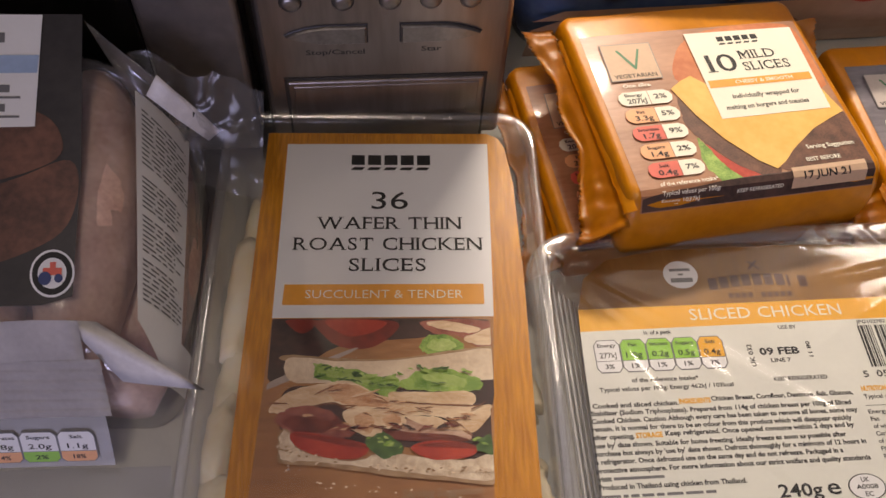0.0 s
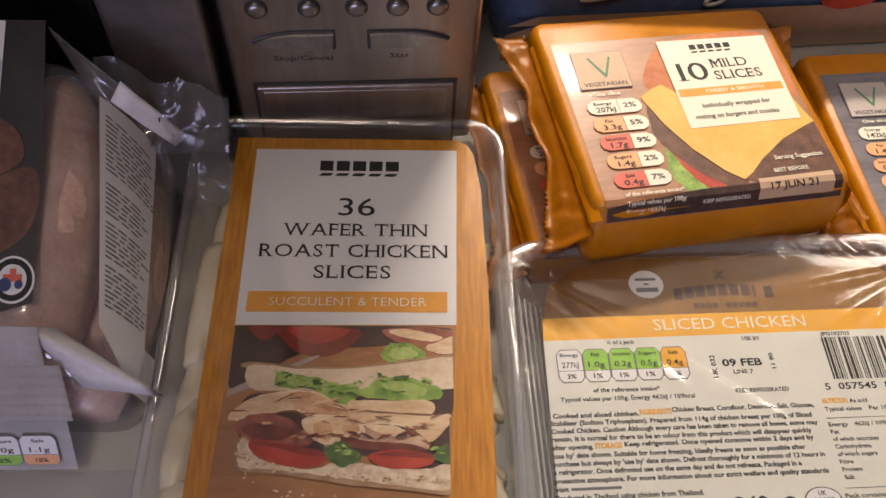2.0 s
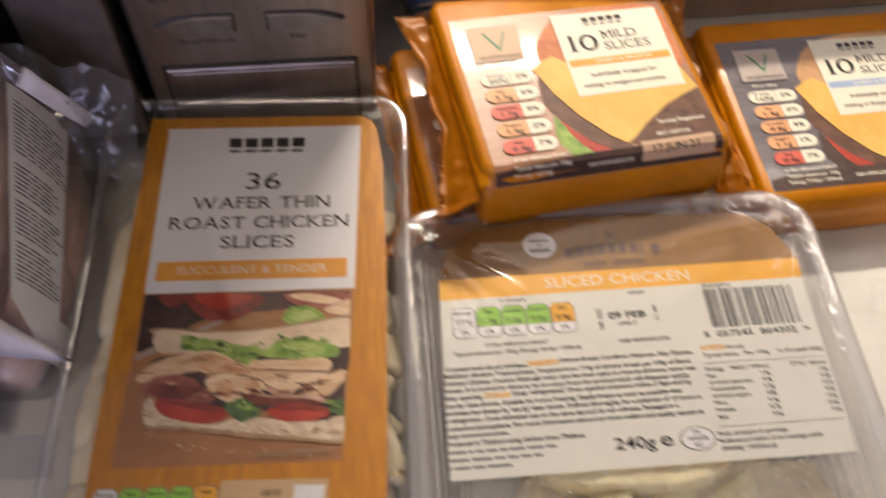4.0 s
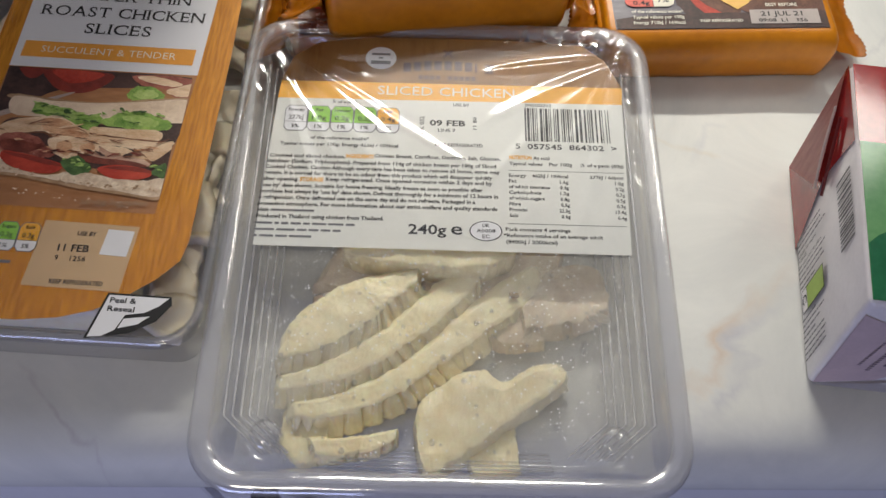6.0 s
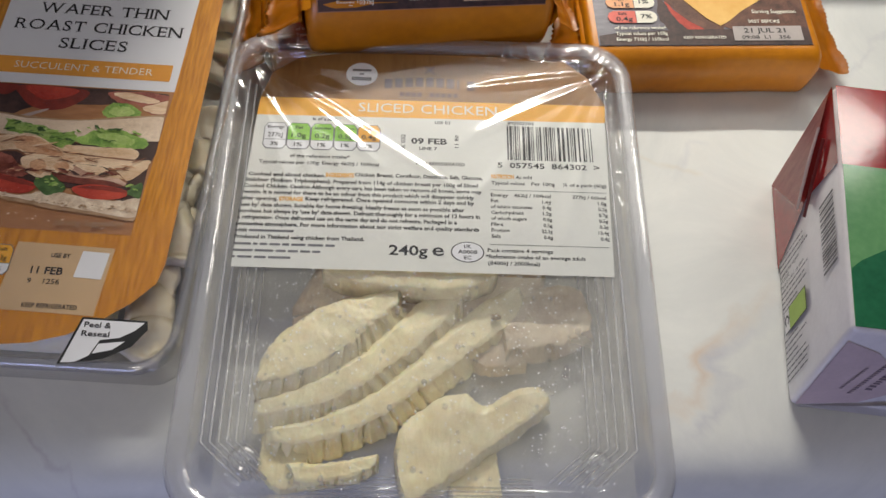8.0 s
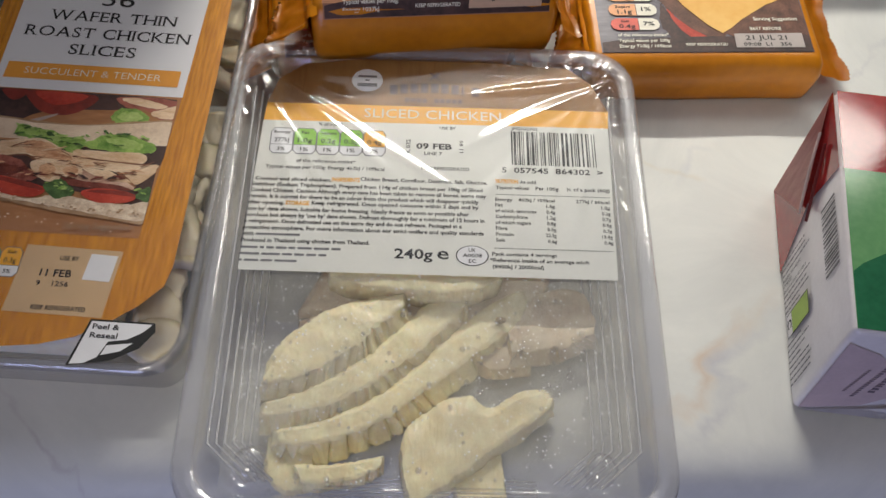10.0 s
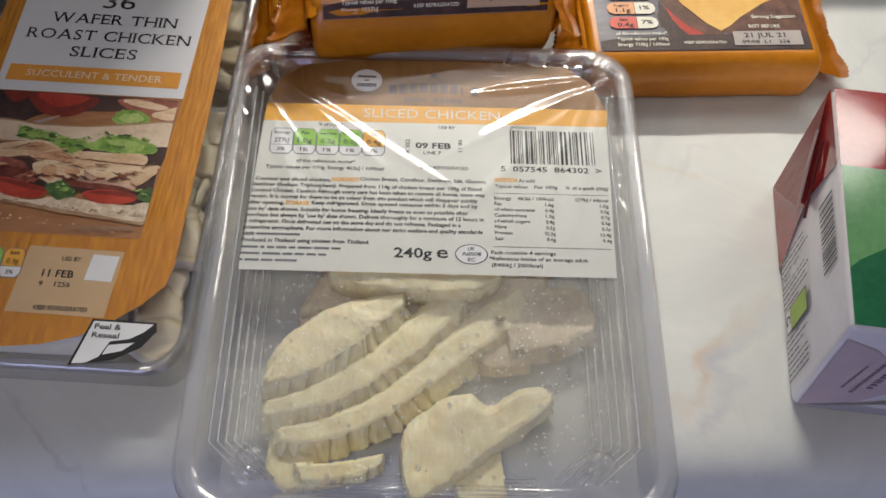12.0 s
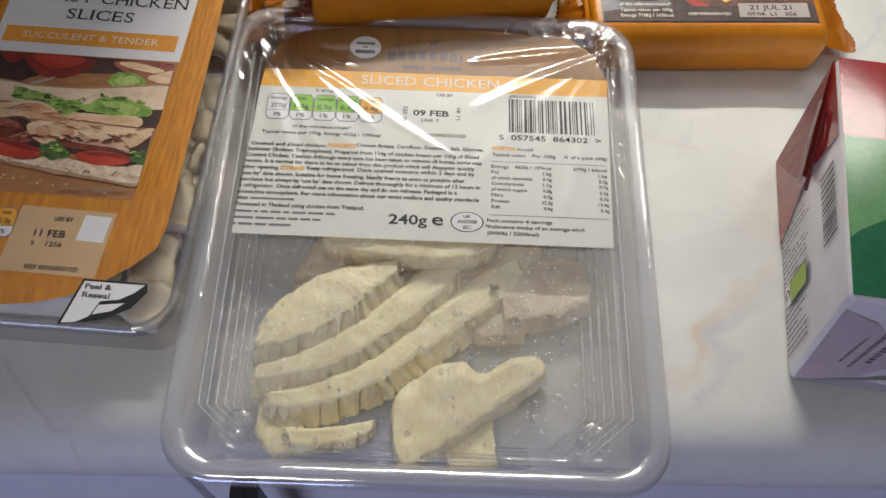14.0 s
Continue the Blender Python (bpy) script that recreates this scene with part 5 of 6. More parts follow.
    strokes((HERB_PRINT, LETTUCE_PRINT), [(28, -29), (31, -31)], 7, 1.0, 0.4, 1.2, 0.5)


wafer_tray()


# ---- packs of cheese slices ----
def soft_box(hw, front, back, z0, z1, seed, lip=2.4, puff=0.0012, lean=False, sag=0.0):
    """A wrapped block: rounded edges, slightly hollow sides and soft dents."""
    rings = []
    mid, hh = (back - front) / 2, (back + front) / 2
    prof = ((2.2, 0.0), (0.6, 0.05), (0.1, 0.18), (-0.2, 0.4), (-0.3, 0.65), (0.2, 0.86), (1.0, 0.96), (2.4, 1.0))
    for inset, f in prof:
        ring = []
        corner = round_rect(hw - inset * MM, hh - inset * MM, 0.004, 5)
        dense = []
        for (xa, ya), (xb, yb) in zip(corner, corner[1:] + corner[:1]):
            cuts = 12 if math.hypot(xb - xa, yb - ya) > 0.01 else 1
            dense += [(xa + (xb - xa) * k / cuts, ya + (yb - ya) * k / cuts) for k in range(cuts)]
        for x, y in dense:
            q = Vector((x * 60, y * 60, f * 2 + seed))
            d = noise.noise(q) * puff * 0.7 * (1.0 if f < 0.95 else 0.3)
            rise = max(0.0, (f - 0.3) / 0.7) ** 1.5 if lean else max(0.0, (f - 0.8) / 0.2)
            pull = (lip - 2.4) * MM * rise if y < 0 else 0.0
            ring.append((x * (1 + d * 8), mid + y * (1 + d * 10) + pull - (sag * 0.4 * (1 - f) if y < 0 else 0.0), z0 + (z1 - z0) * f - (sag * (1 - f) ** 2 * min(1.0, max(0.0, -y / hh)) if sag else 0.0)))
        rings.append(ring)
    return loft(rings, True, True)


def crimped_end(side, hw, hh, z_mid, seed, reach=0.010, near_ear=0.0, far_ear=0.0):
    """The crimped, zigzag-cut end seal of a flow wrap."""
    n = 46
    def at(a, b):
        y = -hh * 1.06 + 2.12 * hh * a
        zig = (0.0007 if int(a * n * 2) % 2 and b > 0.95 else 0.0) + 0.0022 * noise.noise(Vector((a * 9, seed, 0)))
        flare = near_ear * max(0.0, 1 - 2.6 * a) ** 1.4 + far_ear * max(0.0, 3.2 * a - 2.2) ** 1.4
        x = side * (hw - 0.001 + (reach + zig * 1.0 + flare) * b)
        pinch = (1 - b) ** 1.5
        z = z_mid + pinch * 0.004 + 0.0022 * b * noise.noise(Vector((a * 6, b * 2, seed + 7))) + 0.0005 * math.sin(b * 40) * b + b * (far_ear * 0.7 * max(0.0, 3.2 * a - 2.2) - near_ear * 0.35 * max(0.0, 1 - 2.6 * a)) + 0.25 * flare * noise.noise(Vector((a * 22, b * 2, seed + 5)))
        return (x, y, z)
    b = grid_skin(n * 2, 8, at)
    bmesh.ops.solidify(b, geom=b.faces[:], thickness=0.0003)
    return b


def gusset(side, hw, hh, z0, z1, zm, seed, reach):
    """The end folds between block and crimp."""
    def at(a, b):
        y = hh * (2 * a - 1)
        zz = (z1 - 0.002) + (zm - z1 + 0.002) * b
        x = side * (hw - 0.002 + (reach * 0.55) * b ** 0.8)
        return (x, y * (1 - 0.05 * b), zz + 0.0016 * noise.noise(Vector((a * 9, b * 3, seed))) * math.sin(math.pi * b))
    return grid_skin(26, 8, at)


def cheese_pack(m, label, style, seed, values, date, second="", front=0.0385, lip=2.4, wing=0.006, lean=False):
    t = thing("cheese_pack", m, label, "cheese pack", "packs of cheese slices")
    hw, hh, h = 0.0455, 0.0385, 0.0212
    part("wrapper", soft_box(hw, front, 0.0460, 0.0002, h, seed, lip, 0.0022, lean, 0.0055 if lean else 0.0), ORANGE_FILM, t, "glossy orange film wrapper", True)
    for s in (-1, 1):
        zm = h * (0.62 if s < 0 else 0.35)
        part("end_fold", gusset(s, hw, hh, 0, h, zm, seed + s, 0.009), ORANGE_FILM, t, "", True)
        part("end_fold", gusset(s, hw, hh, 0, 0.004, zm, seed + s + 9, 0.009), ORANGE_FILM, t, "", True)
        part("crimped_seal", crimped_end(s, hw + 0.0025, hh + 0.002, zm, seed + 3 * s, wing if s > 0 else 0.006, *((0.010, 0.006) if s < 0 else (0.002, 0.007))), ORANGE_FILM, t, "zigzag crimped end seal", True)
    z = h + 0.0002
    bg, cheese, bun, card_band, tone = style
    lab = part("front_print", sheet([(-41.5, -40.4), (41.5, -40.4), (42.5, 33.8), (-41.0, 33.8)], z), bg, t, "printed picture panel")
    z1 = z + 0.00006
    clip = lambda pts: [(max(-41.0, min(41.4, x)), max(-40.2, min(33.6, y))) for x, y in pts]
    lay = iter(range(1, 30))
    def patch(pts, mt, amp=0.4, n=6):
        part("picture_patch", sheet(clip(wobble(pts, n, amp, len(pts))), z + 0.00003 * next(lay)), mt, lab)
    patch([(-12, 9), (-9, 22), (0, 30), (14, 33.4), (32, 33.4), (41, 28), (41, 2), (10, 0)], bun, 0.1)
    patch([(-15.5, -15), (-12, -20), (-3, -30), (4, -36), (-8, -38), (-16, -28)], SHADE_PRINT if second else LETTUCE_PRINT, 1.2)
    patch([(-13, -18), (-8, -25), (2, -33), (9, -36), (0, -36.5), (-9, -29)], TOMATO_PRINT, 0.4)
    patch([(-13.5, 4), (-16.5, -4), (-16.5, -11), (-12, -19), (-5, -28), (6, -34), (9, -24), (0, -8)], BURGER_PRINT, 0.6)
    patch([(8, -29), (16, -24), (24, -18), (34, -13), (41.2, -11), (41.2, -33), (14, -33)], BURGER_PRINT, 0.3)
    part("picture_patch", sheet(clip([(-16.5, 6.5), (-12, 9.5), (-7.5, 11.4), (-2, 6), (38, 0), (41.2, -10.5), (36, -12.5), (27, -16.5), (16, -24), (11, -28.5), (7, -31), (2, -27), (-6, -17), (-12, -6)]), z + 0.00036), cheese, lab)
    patch([(-14, -33), (10, -32.5), (16, -34), (10, -42), (-41, -42), (-41, -35.5)], SHADE_PRINT, 0.3)
    patch([(14, -33.5), (41, -32), (41, -42), (6, -42)], SHADE_PRINT, 0.2)
    zc = z + 0.0005
    part("title_card", sheet([(-2.6, 31.0), (39.3, 30.2), (37.2, -8.6), (-3.6, -8.7)], zc), CREAM, lab, "cream title card")
    zd = zc + 0.00008
    for k in range(5):
        bars([(8.8 + 3.3 * k, 25.9, 2.5, 2.3)], BLACK_INK, lab, zd, "maker_mark")
        part("maker_mark", sheet([(8.6 + 3.2 * k, 24.3), (10.8 + 3.2 * k, 24.3), (11.5 + 3.2 * k, 25.1), (9.3 + 3.2 * k, 25.1)], zd), BLACK_INK, lab)
    write_roman("10", 0.6, 11.8, 8.0, 11.0, BLACK_INK, lab, zd)
    write_roman("MILD", 14.0, 16.8, 4.0, 13.8, BLACK_INK, lab, zd)
    write_roman("SLICES", 13.6, 11.3, 4.0, 17.8, BLACK_INK, lab, zd)
    part("card_band", sheet([(-2.4, 4.8), (36.6, 4.8), (36.8, 8.2), (-2.2, 8.2)], zd), card_band, lab)
    write("CHEESY & SMOOTH", 7.5, 5.8, 1.5, 22.0, CREAM, lab, zd + 0.00005)
    write("Individually wrapped for", 3.9, -0.6, 1.9, 25.4, BLACK_INK, lab, zd, 0, 0, 0.12)
    write("melting on burgers and toasties", -0.3, -5.2, 1.9, 31.0, BLACK_INK, lab, zd, 0, 0, 0.12)
    part("diet_square", sheet([(-36.2, 11.6), (-17.4, 11.6), (-16.8, 28.4), (-35.6, 28.8)], zc), GREY_INK, lab)
    part("diet_square", sheet([(-35.9, 11.9), (-17.7, 11.9), (-17.1, 28.1), (-35.3, 28.5)], zc + 0.00004), tone, lab)
    part("tick", sheet([(-30.5, 25.5), (-29.6, 25.8), (-25.6, 18.2), (-22.4, 25.8), (-21.6, 25.6), (-25.4, 16.4), (-26.0, 16.4)], zd), ink("tick_green", (0.05, 0.20, 0.09)), lab)
    write("VEGETARIAN", -34.6, 12.8, 1.7, 15.6, BLACK_INK, lab, zd)
    write("One slice", -33.0, 8.6, 1.5, 10.0, CREAM, lab, zc)
    for k, (nm, val, share, colour) in enumerate(values):
        y = 3.6 - 7.5 * k
        pill = lambda a, b, e: [(a + 2.6, y + 3.1 - e), (b, y + 3.1 - e), (b, y - 3.1 + e), (a + 2.6, y - 3.1 + e), (a + 0.7, y - 2 + e), (a + e, y), (a + 0.7, y + 2 - e)]
        flip = lambda a, b, e: [(b - 2.6, y + 3.1 - e), (a, y + 3.1 - e), (a, y - 3.1 + e), (b - 2.6, y - 3.1 + e), (b - 0.7, y - 2 + e), (b - e, y), (b - 0.7, y + 2 - e)]
        part("cell_value", sheet(pill(-36.6, -25.6, 0.1), zc), colour, lab)
        part("cell_share", sheet(flip(-25.4, -17.0, 0.1), zc), CREAM, lab)
        write(nm, -34.4, y + 0.9, 1.2, 7.4, BLACK_INK, lab, zd)
        write(val, -33.6, y - 2.1, 2.0, 6.8, BLACK_INK, lab, zd)
        write(share, -23.8, y - 0.8, 2.0, 4.6, BLACK_INK, lab, zd)
    write("Serving Suggestion", 20.5, -24.7, 1.7, 17.6, CREAM, lab, zc)
    write("BEST BEFORE", 18.3, -29.6, 1.5, 12.4, CREAM, lab, zc)
    part("date_panel", sheet([(11.0, -38.4), (38.2, -38.4), (38.4, -31.2), (11.4, -31.4)], zc), tone, lab)
    write(date, 13.4, -34.6 if second else -35.4, 2.2, 20.5, BLACK_INK, lab, zd, 0.015)
    if second:
        write(second, 13.4, -37.6, 1.6, 20.5, BLACK_INK, lab, zd)
    write("KEEP REFRIGERATED", -8.5, -37.4, 1.3, 16.5, CREAM, lab, zc)
    lines = ("of the reference intake*", "Typical values per 100g", "Energy 710kJ / 169kcal") if second else ("of the reference intake*", "Typical values per 100g:", "Energy 1037kJ")
    for k, text in enumerate(lines):
        write(text, -34.5, -32.6 - 2.8 * k, 1.5, 20.0 if k < 2 or second else 13.0, CREAM, lab, zc)
    # the print runs on over the rounded front edge
    y0 = -front + lip * MM
    for ob in (lab, *lab.children):
        bm = bmesh.new()
        bm.from_mesh(ob.data)
        for cut in (y0, y0 - 0.0016):
            bmesh.ops.bisect_plane(bm, geom=bm.verts[:] + bm.edges[:] + bm.faces[:], dist=1e-7, plane_co=(0, cut, 0), plane_no=(0, 1, 0))
        for v in bm.verts:
            d = y0 - v.co.y
            if d > 1e-6:
                if d <= 0.0016:
                    v.co.y, v.co.z = y0 - d, v.co.z - d * 0.45
                else:
                    v.co.y, v.co.z = y0 - 0.0016 - (d - 0.0016) * (0.50 if lean else 0.34), v.co.z - 0.00072 - (d - 0.0016) * (0.86 if lean else 0.94)
                v.co.y -= min(d, 0.001) * 0.35
        bm.to_mesh(ob.data)
        bm.free()
    return t


WARM = (WOOD_PRINT, speckled("printed_cheese", (0.80, 0.42, 0.08), (0.90, 0.56, 0.16), 40, 0.55, 0, 0, 0.0), speckled("printed_bun", (0.50, 0.13, 0.04), (0.66, 0.24, 0.09), 50, 0.55, 0, 0, 0.0), ORANGE_INK, ink("beige_ink", (0.62, 0.42, 0.28)))
PRINT_WARM = speckled("printed_board", (0.32, 0.14, 0.07), (0.50, 0.25, 0.14), 60, 0.35, 0.3, 0, 0.25, (0.4, 1.4, 1))
PRINT_COOL = speckled("printed_grey_board", (0.10, 0.09, 0.11), (0.21, 0.185, 0.21), 60, 0.35, 0.3, 0, 0.3, (0.4, 1.4, 1))
WARM = (PRINT_WARM, *WARM[1:])
COOL = (PRINT_COOL, WARM[1], speckled("printed_pale_bun", (0.55, 0.30, 0.14), (0.70, 0.42, 0.22), 50, 0.55, 0, 0, 0.0), BLUE_INK, ink("grey_beige_ink", (0.48, 0.42, 0.39)))
V1 = (("Energy", "207kJ", "2%", CREAM), ("Fat", "3.3g", "5%", PEACH_INK), ("Saturates", "1.7g", "9%", RED_INK), ("Sugars", "1.4g", "2%", PEACH_INK), ("Salt", "0.4g", "7%", RED_INK))
V2 = (("Energy", "142kJ", "2%", CREAM), ("Fat", "1.4g", "2%", PEACH_INK), ("Saturates", "0.8g", "4%", PEACH_INK), ("Sugars", "1.1g", "1%", PEACH_INK), ("Salt", "0.4g", "7%", RED_INK))
cheese_pack(pose(0.071, 0.2565, 0.0, 0, 0, 6.5), "orange pack of mild cheese slices lying under another", WARM, 3, V1, "17 JUN 21")
cheese_pack(pose(0.0855, 0.2555, 0.0228, 1.2, 3.2, 7.5), "orange pack of ten mild cheese slices resting on another pack", WARM, 1, V1, "17 JUN 21", "", 0.0385, 5.6, 0.006, True)
cheese_pack(pose(0.1945, 0.2580, 0.0, 0, 0, 2.0), "orange cheese slice pack with a grey picture panel", COOL, 2, V2, "21 JUL 21", "09:08  L1   356", 0.0475, 6.5, 0.012)


# ---- carton ----
RED_CARTON = speckled("red_carton", (0.24, 0.012, 0.014), (0.34, 0.022, 0.022), 60, 0.09, 0.10, 0, 0.0)
GREEN_CARTON = speckled("green_carton", (0.09, 0.24, 0.09), (0.14, 0.32, 0.125), 60, 0.16, 0.12, 0, 0.0)
DARK_GREEN = speckled("dark_green_carton", (0.008, 0.085, 0.032), (0.018, 0.135, 0.055), 60, 0.16, 0.12, 0, 0.0)
WHITE_CARTON = speckled("white_carton", (0.70, 0.66, 0.66), (0.78, 0.74, 0.74), 80, 0.3, 0.08, 0, 0.4)


CARTON_GREY = ink("carton_grey_ink", (0.10, 0.09, 0.10))
FAINT_MARK = ink("faint_mark_ink", (0.16, 0.12, 0.15))


def carton():
    t = thing("tomato_carton", pose(0.2095, 0.0835, 0.0, 0, 0, -7.0), "red, green and white drinks-style carton lying on the counter", "carton")
    L, W, H = 0.086, 0.095, 0.0565
    b = box(0, W, 0, L, 0.0003, H, 0.0022, 3)
    part("body", b, WHITE_CARTON, t, "", True)
    g = part("top_print", sheet(rect(0.8, 1.0, 93, 55.0), H + 0.0002), GREEN_CARTON, t, "green printed panel")
    part("top_print", sheet(rect(0.6, 55.0, 93, 85.4), H + 0.0002), RED_CARTON, t, "red printed panel")
    part("leaf_print", sheet([(0.9, 1.1), (0.9, 19), (4, 22), (9, 25), (16, 29), (26, 33), (40, 35), (80, 32), (92, 1.1)], H + 0.0003), DARK_GREEN, g)
    side = Matrix.Translation((-0.0003, 0, 0)) @ Matrix(((0, 0, -1, 0), (-1, 0, 0, 0), (0, 1, 0, 0), (0, 0, 0, 1)))
    def on_side(pts, mt, lift=0.0, name="side_print", label=""):
        bm = sheet(pts, lift)
        bmesh.ops.transform(bm, matrix=side, verts=bm.verts[:])
        return part(name, bm, mt, t, label)
    # along the side: x runs from the far end (-86) to the near end (0), y up
    on_side([(-85.6, 0.8), (-50, 0.8), (-60, 30), (-56, 55.8), (-85.6, 55.8)], RED_CARTON, 0.0, "side_print", "red printed end of the side")
    rnd = random.Random(3)
    words = {3: "Suitable for vegans", 4: "STORAGE", 5: "Store in a cool, dry place."}
    for k in range(23):
        x = -51.5 + 2.02 * k
        if 10 <= k <= 14:
            continue
        end = 3.0 + (rnd.uniform(21, 27) if k < 12 else rnd.uniform(15, 24)) * (0.55 if k in (9, 15, 18) else 1.0)
        if k in words:
            write(words[k], x + 1.3, 3.0, 1.35, {3: 17.5, 4: 8.0, 5: 22.0}[k], BLACK_INK, t, 0.0001, 0.01, 90, m=side)
            continue
        y = 3.0
        while y < end:
            q = rnd.uniform(1.0, 4.2)
            on_side(rect(x + 0.35, y, x + 0.95, min(y + q, end)), CARTON_GREY, 0.0001, "print_bar")
            y += q + 0.6
    x = -50.0
    while x < -26:
        w = rnd.choice((0.3, 0.5, 0.9))
        on_side(rect(x, 40, x + w, 51), CARTON_GREY, 0.0001, "barcode_bar")
        x += w + rnd.choice((0.35, 0.6, 0.9))
    on_side(rect(-31.2, 4.0, -22.6, 24.6), BLACK_INK, 0.00015, "recycling_mark")
    on_side(rect(-30.8, 9.0, -23.0, 24.2), ink("lime_ink", (0.35, 0.50, 0.08)), 0.0002, "recycling_mark", "lime green mark")
    on_side(rect(-30.8, 4.4, -23.0, 8.8), WHITE_CARTON, 0.0002, "recycling_mark")
    on_side([(-27 + 1.9 * math.cos(0.5 + 0.28 * a), 6.6 + 1.9 * math.sin(0.5 + 0.28 * a)) for a in range(20)] + [(-27 + 1.2 * math.cos(0.5 + 0.28 * a), 6.6 + 1.2 * math.sin(0.5 + 0.28 * a)) for a in range(19, -1, -1)], BLACK_INK, 0.00025, "recycling_mark")
    # folded ear and seam at the far end
    ear = bmesh.new()
    pts = [(-0.0008, 0.0845, 0.0545), (-0.0008, 0.0845, 0.0020), (-0.0030, 0.0560, 0.0300), (-0.0016, 0.0720, 0.0290)]
    vs = [ear.verts.new(p) for p in pts]
    for f in ((0, 1, 3), (1, 2, 3), (0, 3, 2)):
        ear.faces.new([vs[i] for i in f])
    bmesh.ops.solidify(ear, geom=ear.faces[:], thickness=0.0007)
    # paler than the carton red: the flap's glare is put into its colour
    part("folded_ear", ear, speckled("glare_pale_red", (0.50, 0.19, 0.17), (0.68, 0.33, 0.30), 70, 0.4, 0.12, 0, 0.15, (1, 5, 1)), t, "folded red carton flap")
    part("flap_edge", tube([(-0.0016, 0.0760, 0.0470), (-0.0030, 0.066, 0.0390), (-0.0036, 0.0555, 0.0300)], 0.0005, 6), ink("card_edge", (0.50, 0.38, 0.32)), t, "raw cardboard edge")
    # solid strip in darkened red, standing in for the shaded recess
    part("flap_gap", tube([(-0.0012, 0.0700, 0.0490), (-0.0016, 0.060, 0.0390), (-0.0014, 0.0530, 0.0300)], 0.0006, 6), speckled("gap_shade_red", (0.10, 0.012, 0.01), (0.16, 0.02, 0.018), 90, 0.4), t, "dark strip for the shade beside the flap")
    front = Matrix.Translation((0, -0.0003, 0)) @ Matrix.Rotation(radians(90), 4, "X")
    # rows of small upside-down letters on the end, shown as short strokes
    for x, y0, y1, w in ((10.5, 19, 35, 1.1), (14.2, 16, 42, 1.5), (18.6, 20, 44, 2.2), (24.0, 24, 46, 3.0)):
        y = y0
        while y < y1:
            q = rnd.uniform(0.7, 1.3) * w * 0.55
            bm = sheet([(x - w / 2 + 0.25 * (y - y0) * 0.5, y), (x + w / 2 + 0.25 * (y - y0) * 0.5, y + 0.1), (x + w * 0.4 + 0.25 * (y - y0) * 0.5, y + q), (x - w * 0.45 + 0.25 * (y - y0) * 0.5, y + q)], 0.0002)
            bmesh.ops.transform(bm, matrix=front, verts=bm.verts[:])
            part("maker_mark", bm, FAINT_MARK, t)
            y += q + 0.45 + 0.25 * w * rnd.random()
    # the lower flap of the end, folded up over it
    flap = bmesh.new()
    vs = [flap.verts.new(p) for p in ((0.0012, -0.0004, 0.0012), (0.094, -0.0004, 0.0012), (0.094, -0.0030, 0.0250), (0.046, -0.0030, 0.0230), (0.020, -0.0012, 0.0090))]
    flap.faces.new(vs)
    bmesh.ops.solidify(flap, geom=flap.faces[:], thickness=0.0008)
    part("folded_flap", flap, WHITE_CARTON, t, "folded white carton flap")
    # mauve patch: shade on the upper part of the white end, painted on
    bm = sheet([(1.5, 2.5), (1.2, 50), (12, 45), (30, 24), (19, 9.5)], 0.00003)
    bmesh.ops.transform(bm, matrix=front, verts=bm.verts[:])
    part("end_panel", bm, ink("end_shade_mauve", (0.55, 0.43, 0.44), 0.5, 0.0), t)
    # the soft carton has settled to one side
    for ob in t.children_recursive:
        for v in ob.data.vertices:
            lean = 0.0030 * (v.co.z / H) * max(0.0, v.co.y / L) * (1 - min(1.0, max(0.0, v.co.x / W)))
            v.co.x, v.co.y = v.co.x - 0.075 * v.co.z + lean, v.co.y + 0.06 * v.co.z
    return t


carton()


